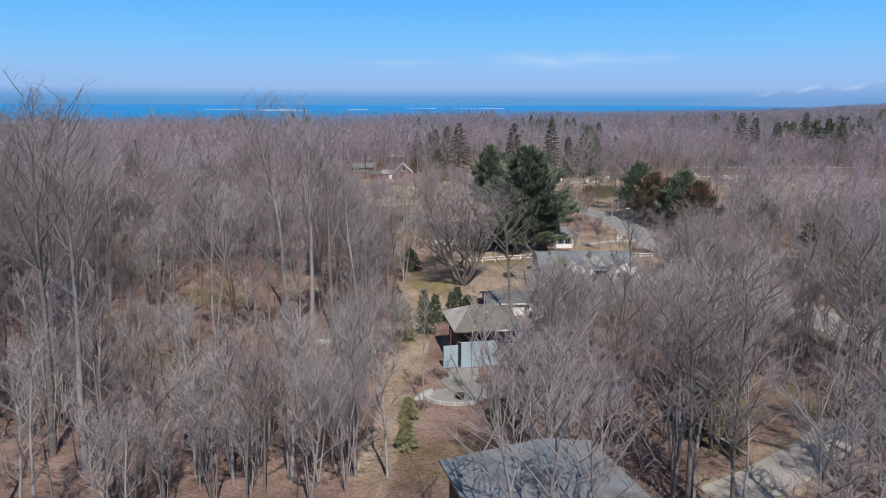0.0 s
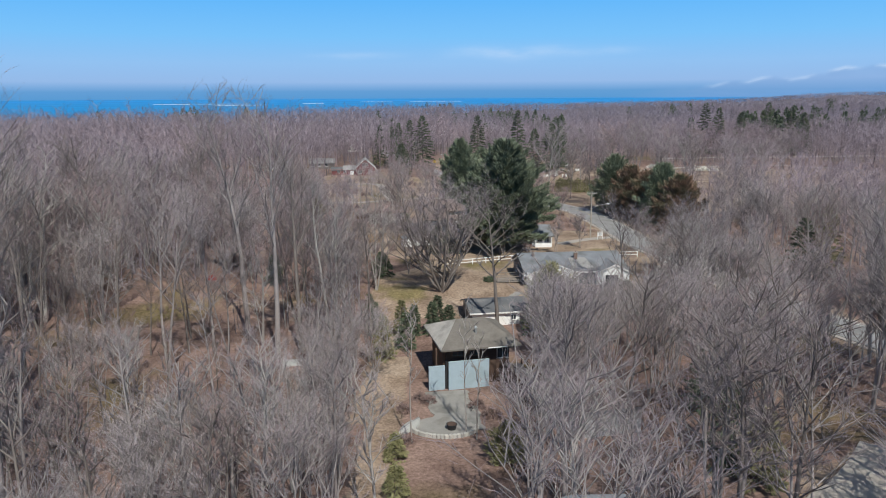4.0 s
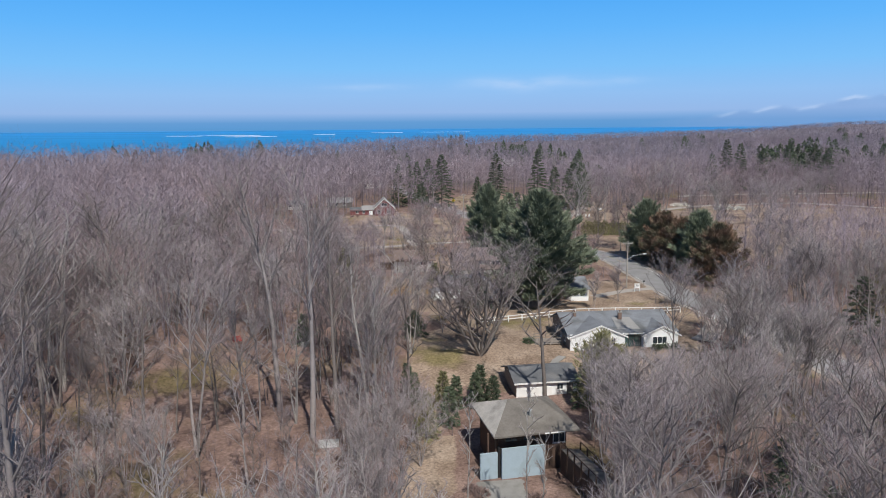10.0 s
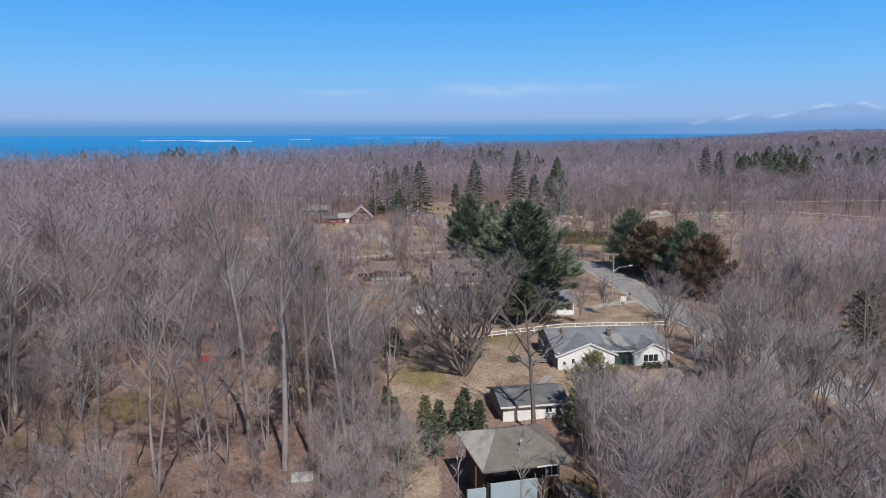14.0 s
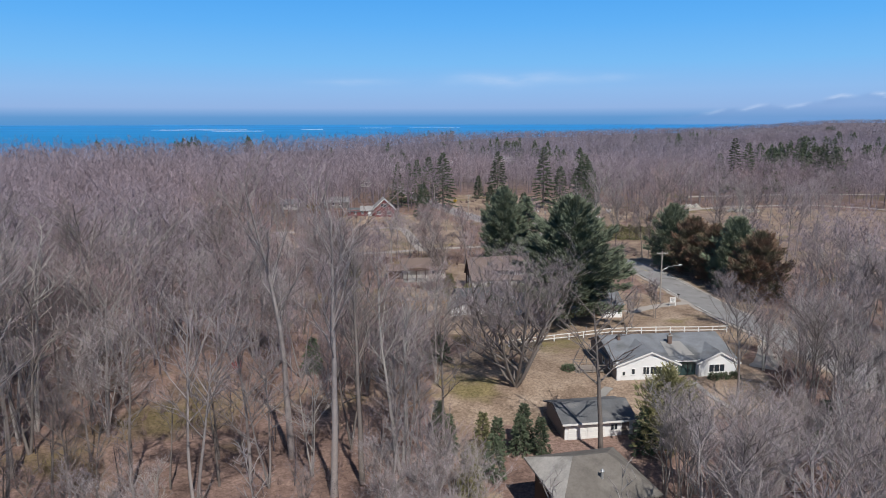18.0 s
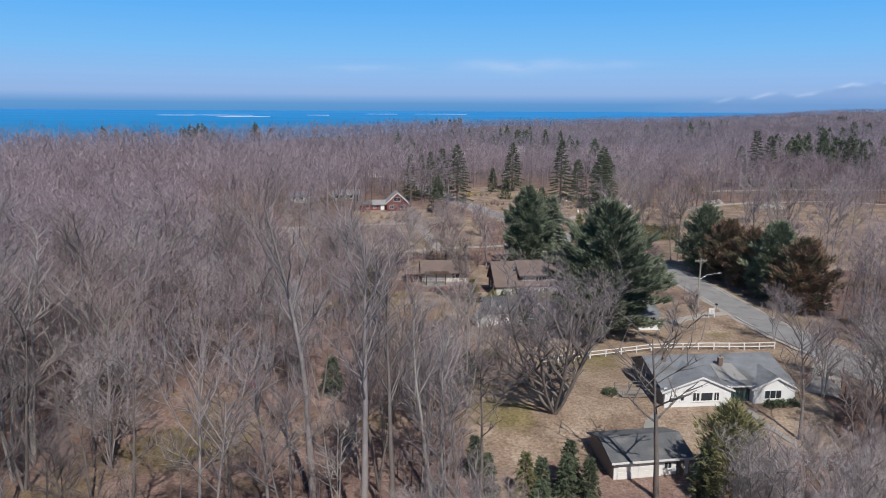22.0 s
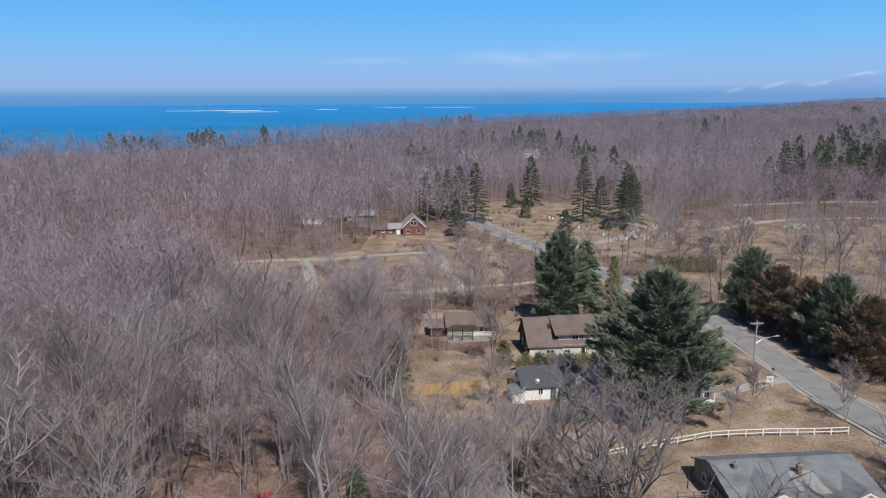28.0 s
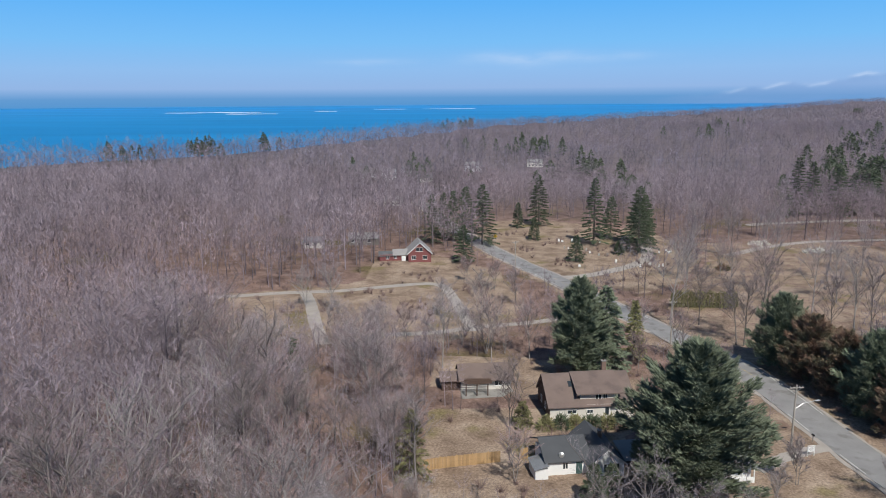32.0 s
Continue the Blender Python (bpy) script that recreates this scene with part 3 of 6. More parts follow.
# ---- far backdrop of the low sky, with thin cloud and a bank over the far shore ----
def sky_backdrop():
    az = np.r_[np.linspace(-180, -50, 40)[:-1], np.arange(-50, 50.01, 0.4), np.linspace(50, 180, 40)[1:-1]]
    zz = np.r_[-60, np.arange(0, 520, 9.0), np.arange(520, 1400, 60.0)]
    A, Z = np.meshgrid(np.radians(az), zz)
    v = np.c_[(4850 * np.sin(A)).ravel(), (4850 * np.cos(A)).ravel() + 25, Z.ravel()]
    ny, nx = A.shape
    i = np.arange(nx * ny).reshape(ny, nx)
    a, b, c, d = i[:-1].ravel(), np.roll(i, -1, 1)[:-1].ravel(), np.roll(i, -1, 1)[1:].ravel(), i[1:].ravel()
    m = bpy.data.materials.new("low_sky")
    me = big_mesh("backdrop", v, np.r_[np.c_[a, b, c], np.c_[a, c, d]], [m])
    deg, hz = np.degrees(A).ravel(), Z.ravel()
    wave = sum(math.sin(0.6 * k) * np.sin(deg * 0.9 * k + k * k) / k for k in range(1, 9))
    top = 45 + 125 * step(9, 31, deg) + 14 * wave * step(10, 24, deg) + 25 * np.exp(-((deg - 28.6) / 2.0) ** 2)
    bank = step(top + 14, top - 16, hz) * step(11, 20, deg)
    rim = np.exp(-((hz - top) / 9) ** 2) * step(16, 23, deg) * np.clip(0.45 + 0.6 * np.sin(deg * 2.3 + 1), 0, 1)
    wisp = np.exp(-((hz - 318 - 9 * np.sin(deg)) / 36) ** 2) * np.exp(-((deg - 4.6) / 4.2) ** 2) + 0.55 * np.exp(-((hz - 300) / 20) ** 2) * np.exp(-((deg + 7.5) / 3.0) ** 2) + 0.5 * np.exp(-((hz - 325) / 24) ** 2) * np.exp(-((deg - 11) / 3.0) ** 2)
    for key, val in (("bank", bank), ("cloud", np.clip(1.5 * rim + wisp, 0, 1.4))):
        me.attributes.new(key, "FLOAT", "POINT").data.foreach_set("value", val.astype(np.float32))
    m.use_nodes = True
    n, l = m.node_tree.nodes, m.node_tree.links
    n.remove(n["Principled BSDF"])
    em = n.new("ShaderNodeEmission")
    l.new(em.outputs[0], n["Material Output"].inputs[0])
    co = n.new("ShaderNodeTexCoord")
    sep = n.new("ShaderNodeSeparateXYZ")
    l.new(co.outputs["Object"], sep.inputs[0])
    mr = n.new("ShaderNodeMapRange")
    mr.inputs[1].default_value, mr.inputs[2].default_value = 0, 1000
    l.new(sep.outputs[2], mr.inputs[0])
    rp = n.new("ShaderNodeValToRGB")
    stops = [(0.02, (0.095, 0.30, 0.63)), (0.075, (0.13, 0.33, 0.65)), (0.135, (0.30, 0.47, 0.79)), (0.25, (0.285, 0.51, 0.86)), (0.42, (0.20, 0.515, 0.93)), (0.66, (0.125, 0.45, 0.94)), (0.95, (0.07, 0.37, 0.90))]
    e = rp.color_ramp.elements
    while len(e) < len(stops):
        e.new(0.5)
    for k, (p, q) in enumerate(stops):
        e[k].position, e[k].color = p, (*q, 1)
    l.new(mr.outputs[0], rp.inputs[0])
    src = rp.outputs[0]
    nz = n.new("ShaderNodeTexNoise")
    mp = n.new("ShaderNodeMapping")
    mp.inputs["Scale"].default_value = (0.004, 0.004, 0.018)
    nz.inputs["Scale"].default_value, nz.inputs["Detail"].default_value = 1.0, 5
    l.new(co.outputs["Object"], mp.inputs[0])
    l.new(mp.outputs[0], nz.inputs["Vector"])
    for key, colour, low, high in (("bank", (0.22, 0.37, 0.68), 0.0, 0.62), ("cloud", (0.55, 0.69, 0.93), 0.15, 0.6)):
        at_ = n.new("ShaderNodeAttribute")
        at_.attribute_name = key
        r2 = n.new("ShaderNodeMapRange")
        r2.inputs[1].default_value, r2.inputs[2].default_value, r2.inputs[3].default_value, r2.inputs[4].default_value = 0.3, 0.7, low if key == "cloud" else 0.4, high
        l.new(nz.outputs["Fac"], r2.inputs[0])
        mu = n.new("ShaderNodeMath")
        mu.operation = "MULTIPLY"
        l.new(at_.outputs["Fac"], mu.inputs[0])
        l.new(r2.outputs[0], mu.inputs[1])
        mx = n.new("ShaderNodeMix")
        mx.data_type = "RGBA"
        l.new(mu.outputs[0], mx.inputs[0])
        l.new(src, mx.inputs[6])
        mx.inputs[7].default_value = (*colour, 1)
        src = mx.outputs[2]
    l.new(src, em.inputs[0])
    tagged(new("backdrop", me), "clear blue spring sky with thin low clouds", "sky", kind="structure")


sky_backdrop()

# ---- buildings ----
def window(parent, u, z, w, h, face="front", at=0.0, bars=1, glass=None, frame_mat=None):
    """A framed window set on a wall: u along the wall, at the wall's plane."""
    fm, gm, e = frame_mat or WHITE_TRIM, glass or GLASS, 0.07
    if face == "front":
        bx = lambda a, b, c, d, n, p: box(a, b, at - p, at - n, c, d)
    elif face == "left":
        bx = lambda a, b, c, d, n, p: box(at - p, at - n, a, b, c, d)
    else:
        bx = lambda a, b, c, d, n, p: box(at + n, at + p, a, b, c, d)
    geo = [bx(u, u + w, z, z + e, 0.0, 0.06), bx(u, u + w, z + h - e, z + h, 0.0, 0.06), bx(u, u + e, z + e, z + h - e, 0.0, 0.06), bx(u + w - e, u + w, z + e, z + h - e, 0.0, 0.06)]
    for k in range(1, bars + 1):
        c = u + w * k / (bars + 1)
        geo.append(bx(c - 0.03, c + 0.03, z + e, z + h - e, 0.0, 0.05))
    ob = part("window", merged(*geo), fm, parent)
    part("pane", bx(u + e, u + w - e, z + e, z + h - e, 0.0, 0.025), gm, ob)
    part("sill", bx(u - 0.05, u + w + 0.05, z - 0.06, z, 0.0, 0.1), fm, ob)
    return ob


def gable_roof(w0, w1, d0, d1, ridge, eave, top, over=0.35, thick=0.16, axis="x"):
    """Two sloping slabs with a ridge at 'ridge' across; axis: the way the ridge runs. w: along the ridge, d: across it."""
    run0, run1 = ridge - d0, d1 - ridge
    s0, s1 = (top - eave) / run0, (top - eave) / run1
    o = [(d0 - over, eave - s0 * over), (ridge, top), (d1 + over, eave - s1 * over), (d1 + over, eave - s1 * over - thick), (ridge, top - thick), (d0 - over, eave - s0 * over - thick)]
    return prism(o, axis, w0 - over, w1 + over)


def chimney(parent, x, y, z0, z1, w=0.55, d=0.5):
    c = part("chimney", box(x - w / 2, x + w / 2, y - d / 2, y + d / 2, z0, z1 - 0.12), BRICK, parent, "red-brown brick chimney", 0.015)
    part("cap", box(x - w / 2 - 0.06, x + w / 2 + 0.06, y - d / 2 - 0.06, y + d / 2 + 0.06, z1 - 0.12, z1), CONCRETE, c)
    part("flue", tube((x, y, z1), (x, y, z1 + 0.22), 0.12, 0.12), BRICK, c)


def white_house():
    h = thing("ranch_house", "white ranch house with grey shingle roof and two front gables", "house", pose(12.0, 113.9, -0.45, 0, 0, 6.5))
    part("foundation", box(-0.02, 16.98, 0.1, 11.6, -0.9, 0.35), CONCRETE, h)
    # main walls, with the entry set back
    body = [(0, 0.3), (8.6, 0.3), (8.6, 0.9), (11.6, 0.9), (11.6, 0.3), (17, 0.3), (17, 11.5), (0, 11.5)]
    part("wall", slab([(x, y, 2.78) for x, y in body], 2.45), WHITE, h)
    part("gable_wall", prism([(0.3, 2.7), (11.5, 2.7), (7.4, 4.4)], "x", 0.0, 0.2), GABLE_GREY, h, "grey-brown gable end")
    part("side_wall", box(-0.06, 0.0, 0.32, 11.5, 0.3, 2.75), GABLE_GREY, h, "grey-brown side wall")
    part("gable_wall", prism([(0.0, 2.6), (8.6, 2.6), (4.75, 4.2)], "y", 0.0, 0.3), WHITE, h)
    part("front_wall", box(0, 8.6, 0.0, 0.3, 0.0, 2.6), WHITE, h)
    part("gable_wall", prism([(11.6, 2.6), (17.1, 2.6), (14.6, 3.85)], "y", 0.0, 0.3), WHITE, h)
    part("front_wall", box(11.6, 17.1, 0.0, 0.3, 0.0, 2.6), WHITE, h)
    part("roof", gable_roof(0, 17, 0.9, 11.5, 7.4, 2.905, 4.62, 0.4), ROOF_GREY, h)
    a = part("gable_roof", gable_roof(0.25, 6.8, 0.0, 8.6, 4.75, 2.62, 4.32, 0.45, 0.15, "y"), ROOF_GREY, h)
    b = part("gable_roof", gable_roof(0.25, 6.0, 11.6, 17.1, 14.6, 2.62, 3.98, 0.45, 0.15, "y"), ROOF_GREY, h)
    for root, l, p, r, top, low in ((a, 0.0, 4.75, 8.6, 4.32, 2.62), (b, 11.6, 14.6, 17.1, 3.98, 2.62)):
        for s, e in ((l, -0.45), (r, 0.45)):
            k = (top - low) / (p - s)
            o = [(s + e, low + k * e - 0.02), (p, top - 0.02), (p, top - 0.26), (s + e, low + k * e - 0.26)]
            part("barge_board", prism(o, "y", -0.24, -0.2), WHITE_TRIM, root)
    part("entry_roof", slab([(7.9, 0.42, 2.74), (11.8, 0.42, 2.74), (10.9, 5.0, 4.1), (8.0, 5.0, 4.1)], 0.14), ROOF_WORN, h, "pale worn shingle entry roof")
    part("gutter", box(8.7, 11.5, 0.32, 0.42, 2.56, 2.69), WHITE_TRIM, h)
    chimney(h, 9.2, 4.6, 3.2, 5.15)
    chimney(h, 2.2, 6.0, 3.4, 4.9, 0.42, 0.42)
    part("eave_board", box(-0.5, 0.0, 0.0, 0.1, 2.35, 2.55), WHITE_TRIM, h)
    window(h, 3.6, 1.05, 0.95, 1.15, at=0.0, bars=1)
    window(h, 4.65, 1.05, 1.6, 1.15, at=0.0, bars=0)
    window(h, 6.35, 1.05, 0.75, 1.15, at=0.0, bars=1)
    window(h, 0.7, 1.0, 0.5, 0.65, at=0.0, bars=0)
    window(h, 2.0, 1.15, 0.55, 0.85, at=0.0, bars=0)
    window(h, 13.0, 1.05, 2.3, 1.15, at=0.0, bars=2)
    d = part("glass_entry", merged(box(8.7, 11.5, 0.8, 0.9, 0.2, 0.32), box(8.7, 11.5, 0.8, 0.9, 2.3, 2.4), *[box(x, x + 0.08, 0.8, 0.9, 0.32, 2.3) for x in (8.7, 9.4, 10.3, 11.42)]), DARK, h, "dark framed glass entry")
    for x0, x1 in ((8.78, 9.4), (9.48, 10.3), (10.38, 11.42)):
        part("pane", box(x0, x1, 0.84, 0.88, 0.32, 2.3), GLASS_TEAL, d)
    part("porch_step", box(8.5, 11.7, -1.0, 0.8, -0.2, 0.12), CONCRETE, h)
    for y in (2.5, 5.0, 8.2):
        window(h, y, 1.1, 0.9, 1.1, "left", -0.06, 0)
    part("vent", box(3.0, 3.5, -0.04, 0.0, 0.08, 0.28), DARK, h)
    # steps and deck on the side
    deck = thing("side_deck", "weathered wooden deck with steps and rails", "deck", pose(7.0, 116.2, -0.35, 0, 0, 8))
    for k in range(12):
        part("board", box(0.3, 4.3, 0.25 * k, 0.25 * k + 0.23, 0.55, 0.6), DECK, deck)
    for k in range(4):
        part("tread", box(-0.3 * k - 0.05, 0.3 - 0.3 * k, 0.1, 2.6, 0.45 - 0.14 * k, 0.5 - 0.14 * k), DECK, deck)
    for x, y in ((0.35, 0.05), (2.3, 0.05), (4.2, 0.05), (0.35, 2.95), (2.3, 2.95), (4.2, 2.95)):
        part("post", box(x - 0.06, x + 0.06, y - 0.06, y + 0.06, -0.3, 1.5), DECK, deck)
    for y in (0.05, 2.95):
        for z in (0.95, 1.42):
            part("rail", box(0.35, 4.2, y - 0.04, y + 0.04, z, z + 0.09), DECK, deck)
    path = ribbon([(10.5, 111.8), (9, 109.4), (9.6, 106), (10.4, 103)], -0.6, 0.6, 0.05, wobble=0.05)
    tagged(part("garden_path", path, CONCRETE), "narrow concrete path beside the white house", "path", kind="structure")
    tagged(part("front_walk", ribbon([(22.3, 113.6), (23, 110.4), (25, 106.5)], -0.4, 0.4, 0.05, wobble=0.05), CONCRETE), "narrow concrete walk from the front door", "path", kind="structure")


def garage():
    g = thing("garage", "white two-bay garage with dark grey shingle roof", "garage", pose(2.7, 99.2, -2.2, 0, 0, 10))
    part("wall", box(0, 8.4, 0, 6.8, -0.4, 2.35), WHITE, g)
    part("side_wall", box(-0.04, 0, 0, 6.8, 0.0, 2.35), GABLE_GREY, g, "grey-brown side wall")
    part("gable_wall", prism([(0.05, 2.35), (6.75, 2.35), (3.4, 3.35)], "x", 0.02, 8.38), GABLE_GREY, g)
    part("roof", gable_roof(0, 8.4, 0, 6.8, 3.4, 2.42, 3.5, 0.45), ROOF_SLATE, g)
    part("fascia", box(-0.45, 8.85, -0.52, -0.46, 2.12, 2.34), WHITE_TRIM, g)
    for x in (0.35, 2.75):
        d = part("garage_door", box(x, x + 2.15, -0.05, 0.0, 0.0, 2.05), WHITE_TRIM, g)
        for k in range(4):
            part("panel", box(x + 0.08, x + 2.07, -0.08, -0.05, 0.08 + 0.5 * k, 0.5 + 0.5 * k), WHITE_TRIM, d)
    part("door_post", box(2.52, 2.73, -0.03, 0.0, 0.0, 2.1), WHITE_TRIM, g)
    window(g, 5.6, 1.0, 0.9, 0.8, at=0.0)
    part("door", box(7.0, 7.9, -0.05, 0.0, 0.0, 2.05), GABLE_GREY, g)


def blue_house():
    h = thing("hip_roof_house", "house with weathered hip roof and light blue lower walls", "house", pose(-1.3, 75.1, -1.7, 0, 0, 14))
    W, D, e, top = 9.3, 9.6, 4.75, 6.75
    part("wall", box(0.9, W - 0.9, 1.6, D - 0.8, -0.4, e - 0.1), BROWN_WALL, h, "dark brown recessed upper wall")
    r = [(2.9, 4.8, top), (6.2, 4.8, top)]
    c = [(0, 0, e), (W, 0, e), (W, D, e), (0, D, e)]
    # the left slope is coloured much paler than the other three
    for name, pts, m, lab in (("roof_front", [c[0], c[1], r[1], r[0]], ROOF_TAN, "grey-brown front roof slope"), ("roof_side", [c[3], c[0], r[0]], ROOF_TAN_PALE, "pale grey-brown roof slope"),
                              ("roof_side", [c[1], c[2], r[1]], ROOF_TAN, ""), ("roof_back", [c[2], c[3], r[0], r[1]], ROOF_TAN, "")):
        part(name, slab(pts, 0.18), m, h, lab)
    part("soffit", box(0.15, W - 0.15, 0.15, D - 0.15, e - 0.3, e - 0.2), BROWN_WALL, h)
    part("blue_wall", box(1.0, 5.7, 0.55, 0.85, -0.4, 3.1), BLUE_WALL, h, "tall light blue wall")
    part("blue_wall", box(-1.2, 0.65, 0.9, 1.2, -0.4, 2.6), BLUE_WALL, h, "lower light blue wall")
    # black block put in as the shade of the gap between the blue walls
    part("recess", box(0.75, 1.0, 1.0, 1.6, -0.4, 3.0), DARK, h)
    for x in (-0.2, 0.6):
        part("post", box(x - 0.09, x + 0.09, 1.5, 1.7, 1.9, e - 0.2), BROWN_WALL, h)
    window(h, 1.6, 3.3, 1.4, 1.0, at=1.6, bars=1, frame_mat=BROWN_WALL)
    window(h, 3.6, 3.3, 1.4, 1.0, at=1.6, bars=1, frame_mat=BROWN_WALL)
    window(h, 6.9, 2.75, 1.35, 1.3, at=1.6, bars=1)
    part("roof_vent", tube((4.6, 2.3, 5.5), (4.6, 2.3, 6.35), 0.13, 0.13), METAL, h)
    part("vent_hood", tube((4.6, 2.3, 6.35), (4.6, 2.3, 6.55), 0.2, 0.08), METAL, h)
    part("roof_trim", box(5.4, 7.6, -0.08, -0.02, e - 0.16, e - 0.04), WHITE_TRIM, h, "pale strip of gutter")
    # deck walk on the right
    d = thing("deck_walk", "weathered raised plank walkway with dark rails", "walkway", pose(5.6, 77.6, -1.7, 0, 0, 0))
    for k in range(34):
        y = -0.26 * k
        part("board", box(0.2 + 0.1 * k, 2.1 + 0.1 * k, y - 0.24, y, 2.35 - 0.02 * k, 2.42 - 0.02 * k), DECK, d)
    for k in range(7):
        x, y = 0.15 + 0.5 * k, -0.2 - 1.3 * k
        part("post", box(x - 0.07, x + 0.07, y - 0.07, y + 0.07, -0.3, 3.2 - 0.1 * k), BROWN_WALL, d)
        part("post", box(x + 1.95, x + 2.09, y - 0.07, y + 0.07, -0.3, 3.2 - 0.1 * k), BROWN_WALL, d)
    for s in (0.15, 2.15):
        part("rail", tube((s, -0.1, 3.25), (s + 3.3, -8.7, 2.6), 0.05, 0.05, 4), BROWN_WALL, d)
        part("skirt", slab([(s - 0.05, -0.1, 2.35), (s + 0.03, -0.1, 2.35), (s + 3.4, -8.8, 1.75), (s + 3.3, -8.8, 1.75)], 2.5), BROWN_WALL, d)


def timber_shed():
    s = thing("board_shed", "grey weathered board shed among bare trees", "shed", pose(12.6, 64.0, -1.75, 0, 0, 12))
    part("wall", box(0, 5.9, 0.08, 4.4, -0.3, 2.9), BROWN_WALL, s)
    for k in range(24):
        x = 0.02 + 0.245 * k
        part("board", box(x, x + 0.235, 0.03, 0.075, -0.1, 2.95 - 0.03 * (k % 3)), OLD_WOOD, s)
    part("roof", slab([(-0.4, -0.5, 3.1), (6.3, -0.5, 3.1), (6.3, 4.8, 3.55), (-0.4, 4.8, 3.55)], 0.16), ROOF_BROWN, s, "low brown roof strewn with leaves")


def near_house():
    h = thing("grey_roof_house", "house under a low grey shingle roof among trees", "house", pose(-0.1, 38.4, -1.8, 0, 0, 20))
    part("wall", box(0.5, 11.6, -9.2, -0.5, -0.4, 6.6), BROWN_WALL, h, "dark brown walls")
    part("roof", gable_roof(-9.4, -0.0, 0.0, 12.1, 8.2, 6.75, 7.45, 0.1, 0.2, "y"), ROOF_GREY, h)
    part("fascia", prism([(-0.1, 6.72), (8.2, 7.42), (12.2, 6.72), (12.2, 6.5), (8.2, 7.2), (-0.1, 6.5)], "y", 0.1, 0.16), GABLE_GREY, h)


def small_white_house():
    h = thing("white_bungalow", "small white bungalow with grey roof under the pine", "house", pose(9.6, 146.8, -0.05, 0, 0, 4))
    part("wall", box(2.2, 10.6, 0, 7.0, -0.4, 2.5), WHITE, h)
    part("roof", gable_roof(2.2, 10.6, 0, 7.0, 3.5, 2.55, 4.0, 0.4), ROOF_GREY, h)
    part("fascia", box(1.8, 11.0, -0.46, -0.4, 2.22, 2.42), WHITE_TRIM, h)
    part("porch_roof", slab([(6.9, -1.3, 2.4), (11.0, -1.3, 2.4), (11.0, 0.0, 2.75), (6.9, 0.0, 2.75)], 0.12), ROOF_GREY, h)
    part("porch_wall", box(7.1, 10.6, -1.2, -1.05, 0, 0.9), WHITE, h)
    for x in (7.2, 8.8, 10.5):
        part("porch_post", box(x - 0.08, x + 0.08, -1.2, -1.05, 0.9, 2.3), WHITE_TRIM, h)
    part("brick_base", box(2.4, 6.6, -0.5, -0.05, -0.3, 0.75), BRICK, h, "low red brick planter wall")
    window(h, 7.8, 0.9, 1.0, 1.2, at=0.0)
    window(h, 9.2, 0.9, 1.0, 1.2, at=0.0)
    window(h, 3.6, 1.0, 1.5, 1.0, at=0.0)


def cottage():
    h = thing("white_cottage", "small white cottage with charcoal roof and lean-to", "cottage", pose(-8.7, 147.0, -0.1, 0, 0, 10))
    part("wall", box(0, 6.4, 0.6, 6.6, -0.4, 2.5), WHITE, h)
    part("roof", gable_roof(0, 6.4, 0.6, 8.2, 4.4, 2.5, 4.3, 0.35), ROOF_DARK, h)
    part("wing_wall", box(6.0, 11.0, -1.0, 6.6, -0.4, 2.45), WHITE, h)
    part("gable_wall", prism([(6.0, 2.45), (11.0, 2.45), (8.4, 4.35)], "y", -1.0, -0.8), WHITE, h)
    part("wing_roof", gable_roof(-1.0, 8.4, 6.0, 11.0, 8.4, 2.45, 4.5, 0.4, 0.15, "y"), ROOF_DARK, h)
    for s, e in ((6.0, -0.4), (11.0, 0.4)):
        k = 2.05 / (8.4 - s)
        part("barge_board", prism([(s + e, 2.45 + k * e), (8.4, 4.5), (8.4, 4.26), (s + e, 2.21 + k * e)], "y", -1.46, -1.41), WHITE_TRIM, h)
    part("lean_to", box(-1.9, 0.0, -0.4, 3.2, -0.4, 1.7), WHITE, h)
    part("lean_to_roof", slab([(-2.1, -0.6, 1.75), (0.05, -0.6, 2.3), (0.05, 3.4, 2.3), (-2.1, 3.4, 1.75)], 0.12), ROOF_GREY, h)
    chimney(h, 8.9, 3.6, 3.9, 5.3, 0.5, 0.5)
    window(h, 2.4, 1.0, 0.8, 1.0, at=0.6)
    part("door", box(4.4, 5.3, 0.52, 0.6, 0.0, 2.05), GLASS_TEAL, h, "dark glazed door")
    window(h, 7.9, 0.9, 1.1, 1.3, at=-1.0)
    window(h, 9.6, 0.9, 0.7, 1.3, at=-1.0, bars=0)
    dish = part("satellite_dish", tube((2.3, 1.0, 3.05), (2.25, 0.85, 3.12), 0.42, 0.05, 14), METAL, h, "pale satellite dish")
    part("dish_arm", tube((2.3, 1.15, 2.75), (2.3, 1.02, 3.05), 0.03, 0.03, 5), DARK, dish)
    c = thing("carport", "low carport with a worn pale brown roof beside the cottage", "carport", pose(3.0, 148.4, 0.0, 0, 0, 8))
    part("roof", slab([(-0.6, -0.5, 2.35), (6.8, -0.5, 2.35), (6.8, 5.0, 2.85), (-0.6, 5.0, 2.85)], 0.14), ROOF_WORN, c)
    part("fascia", box(-0.6, 6.8, -0.56, -0.5, 2.12, 2.33), BROWN_WALL, c)
    part("back_wall", box(0.0, 6.2, 4.2, 4.35, -0.3, 2.6), GABLE_GREY, c)
    for x in (0.0, 3.1, 6.2):
        part("post", box(x - 0.07, x + 0.07, -0.2, -0.06, -0.3, 2.24), BROWN_WALL, c)


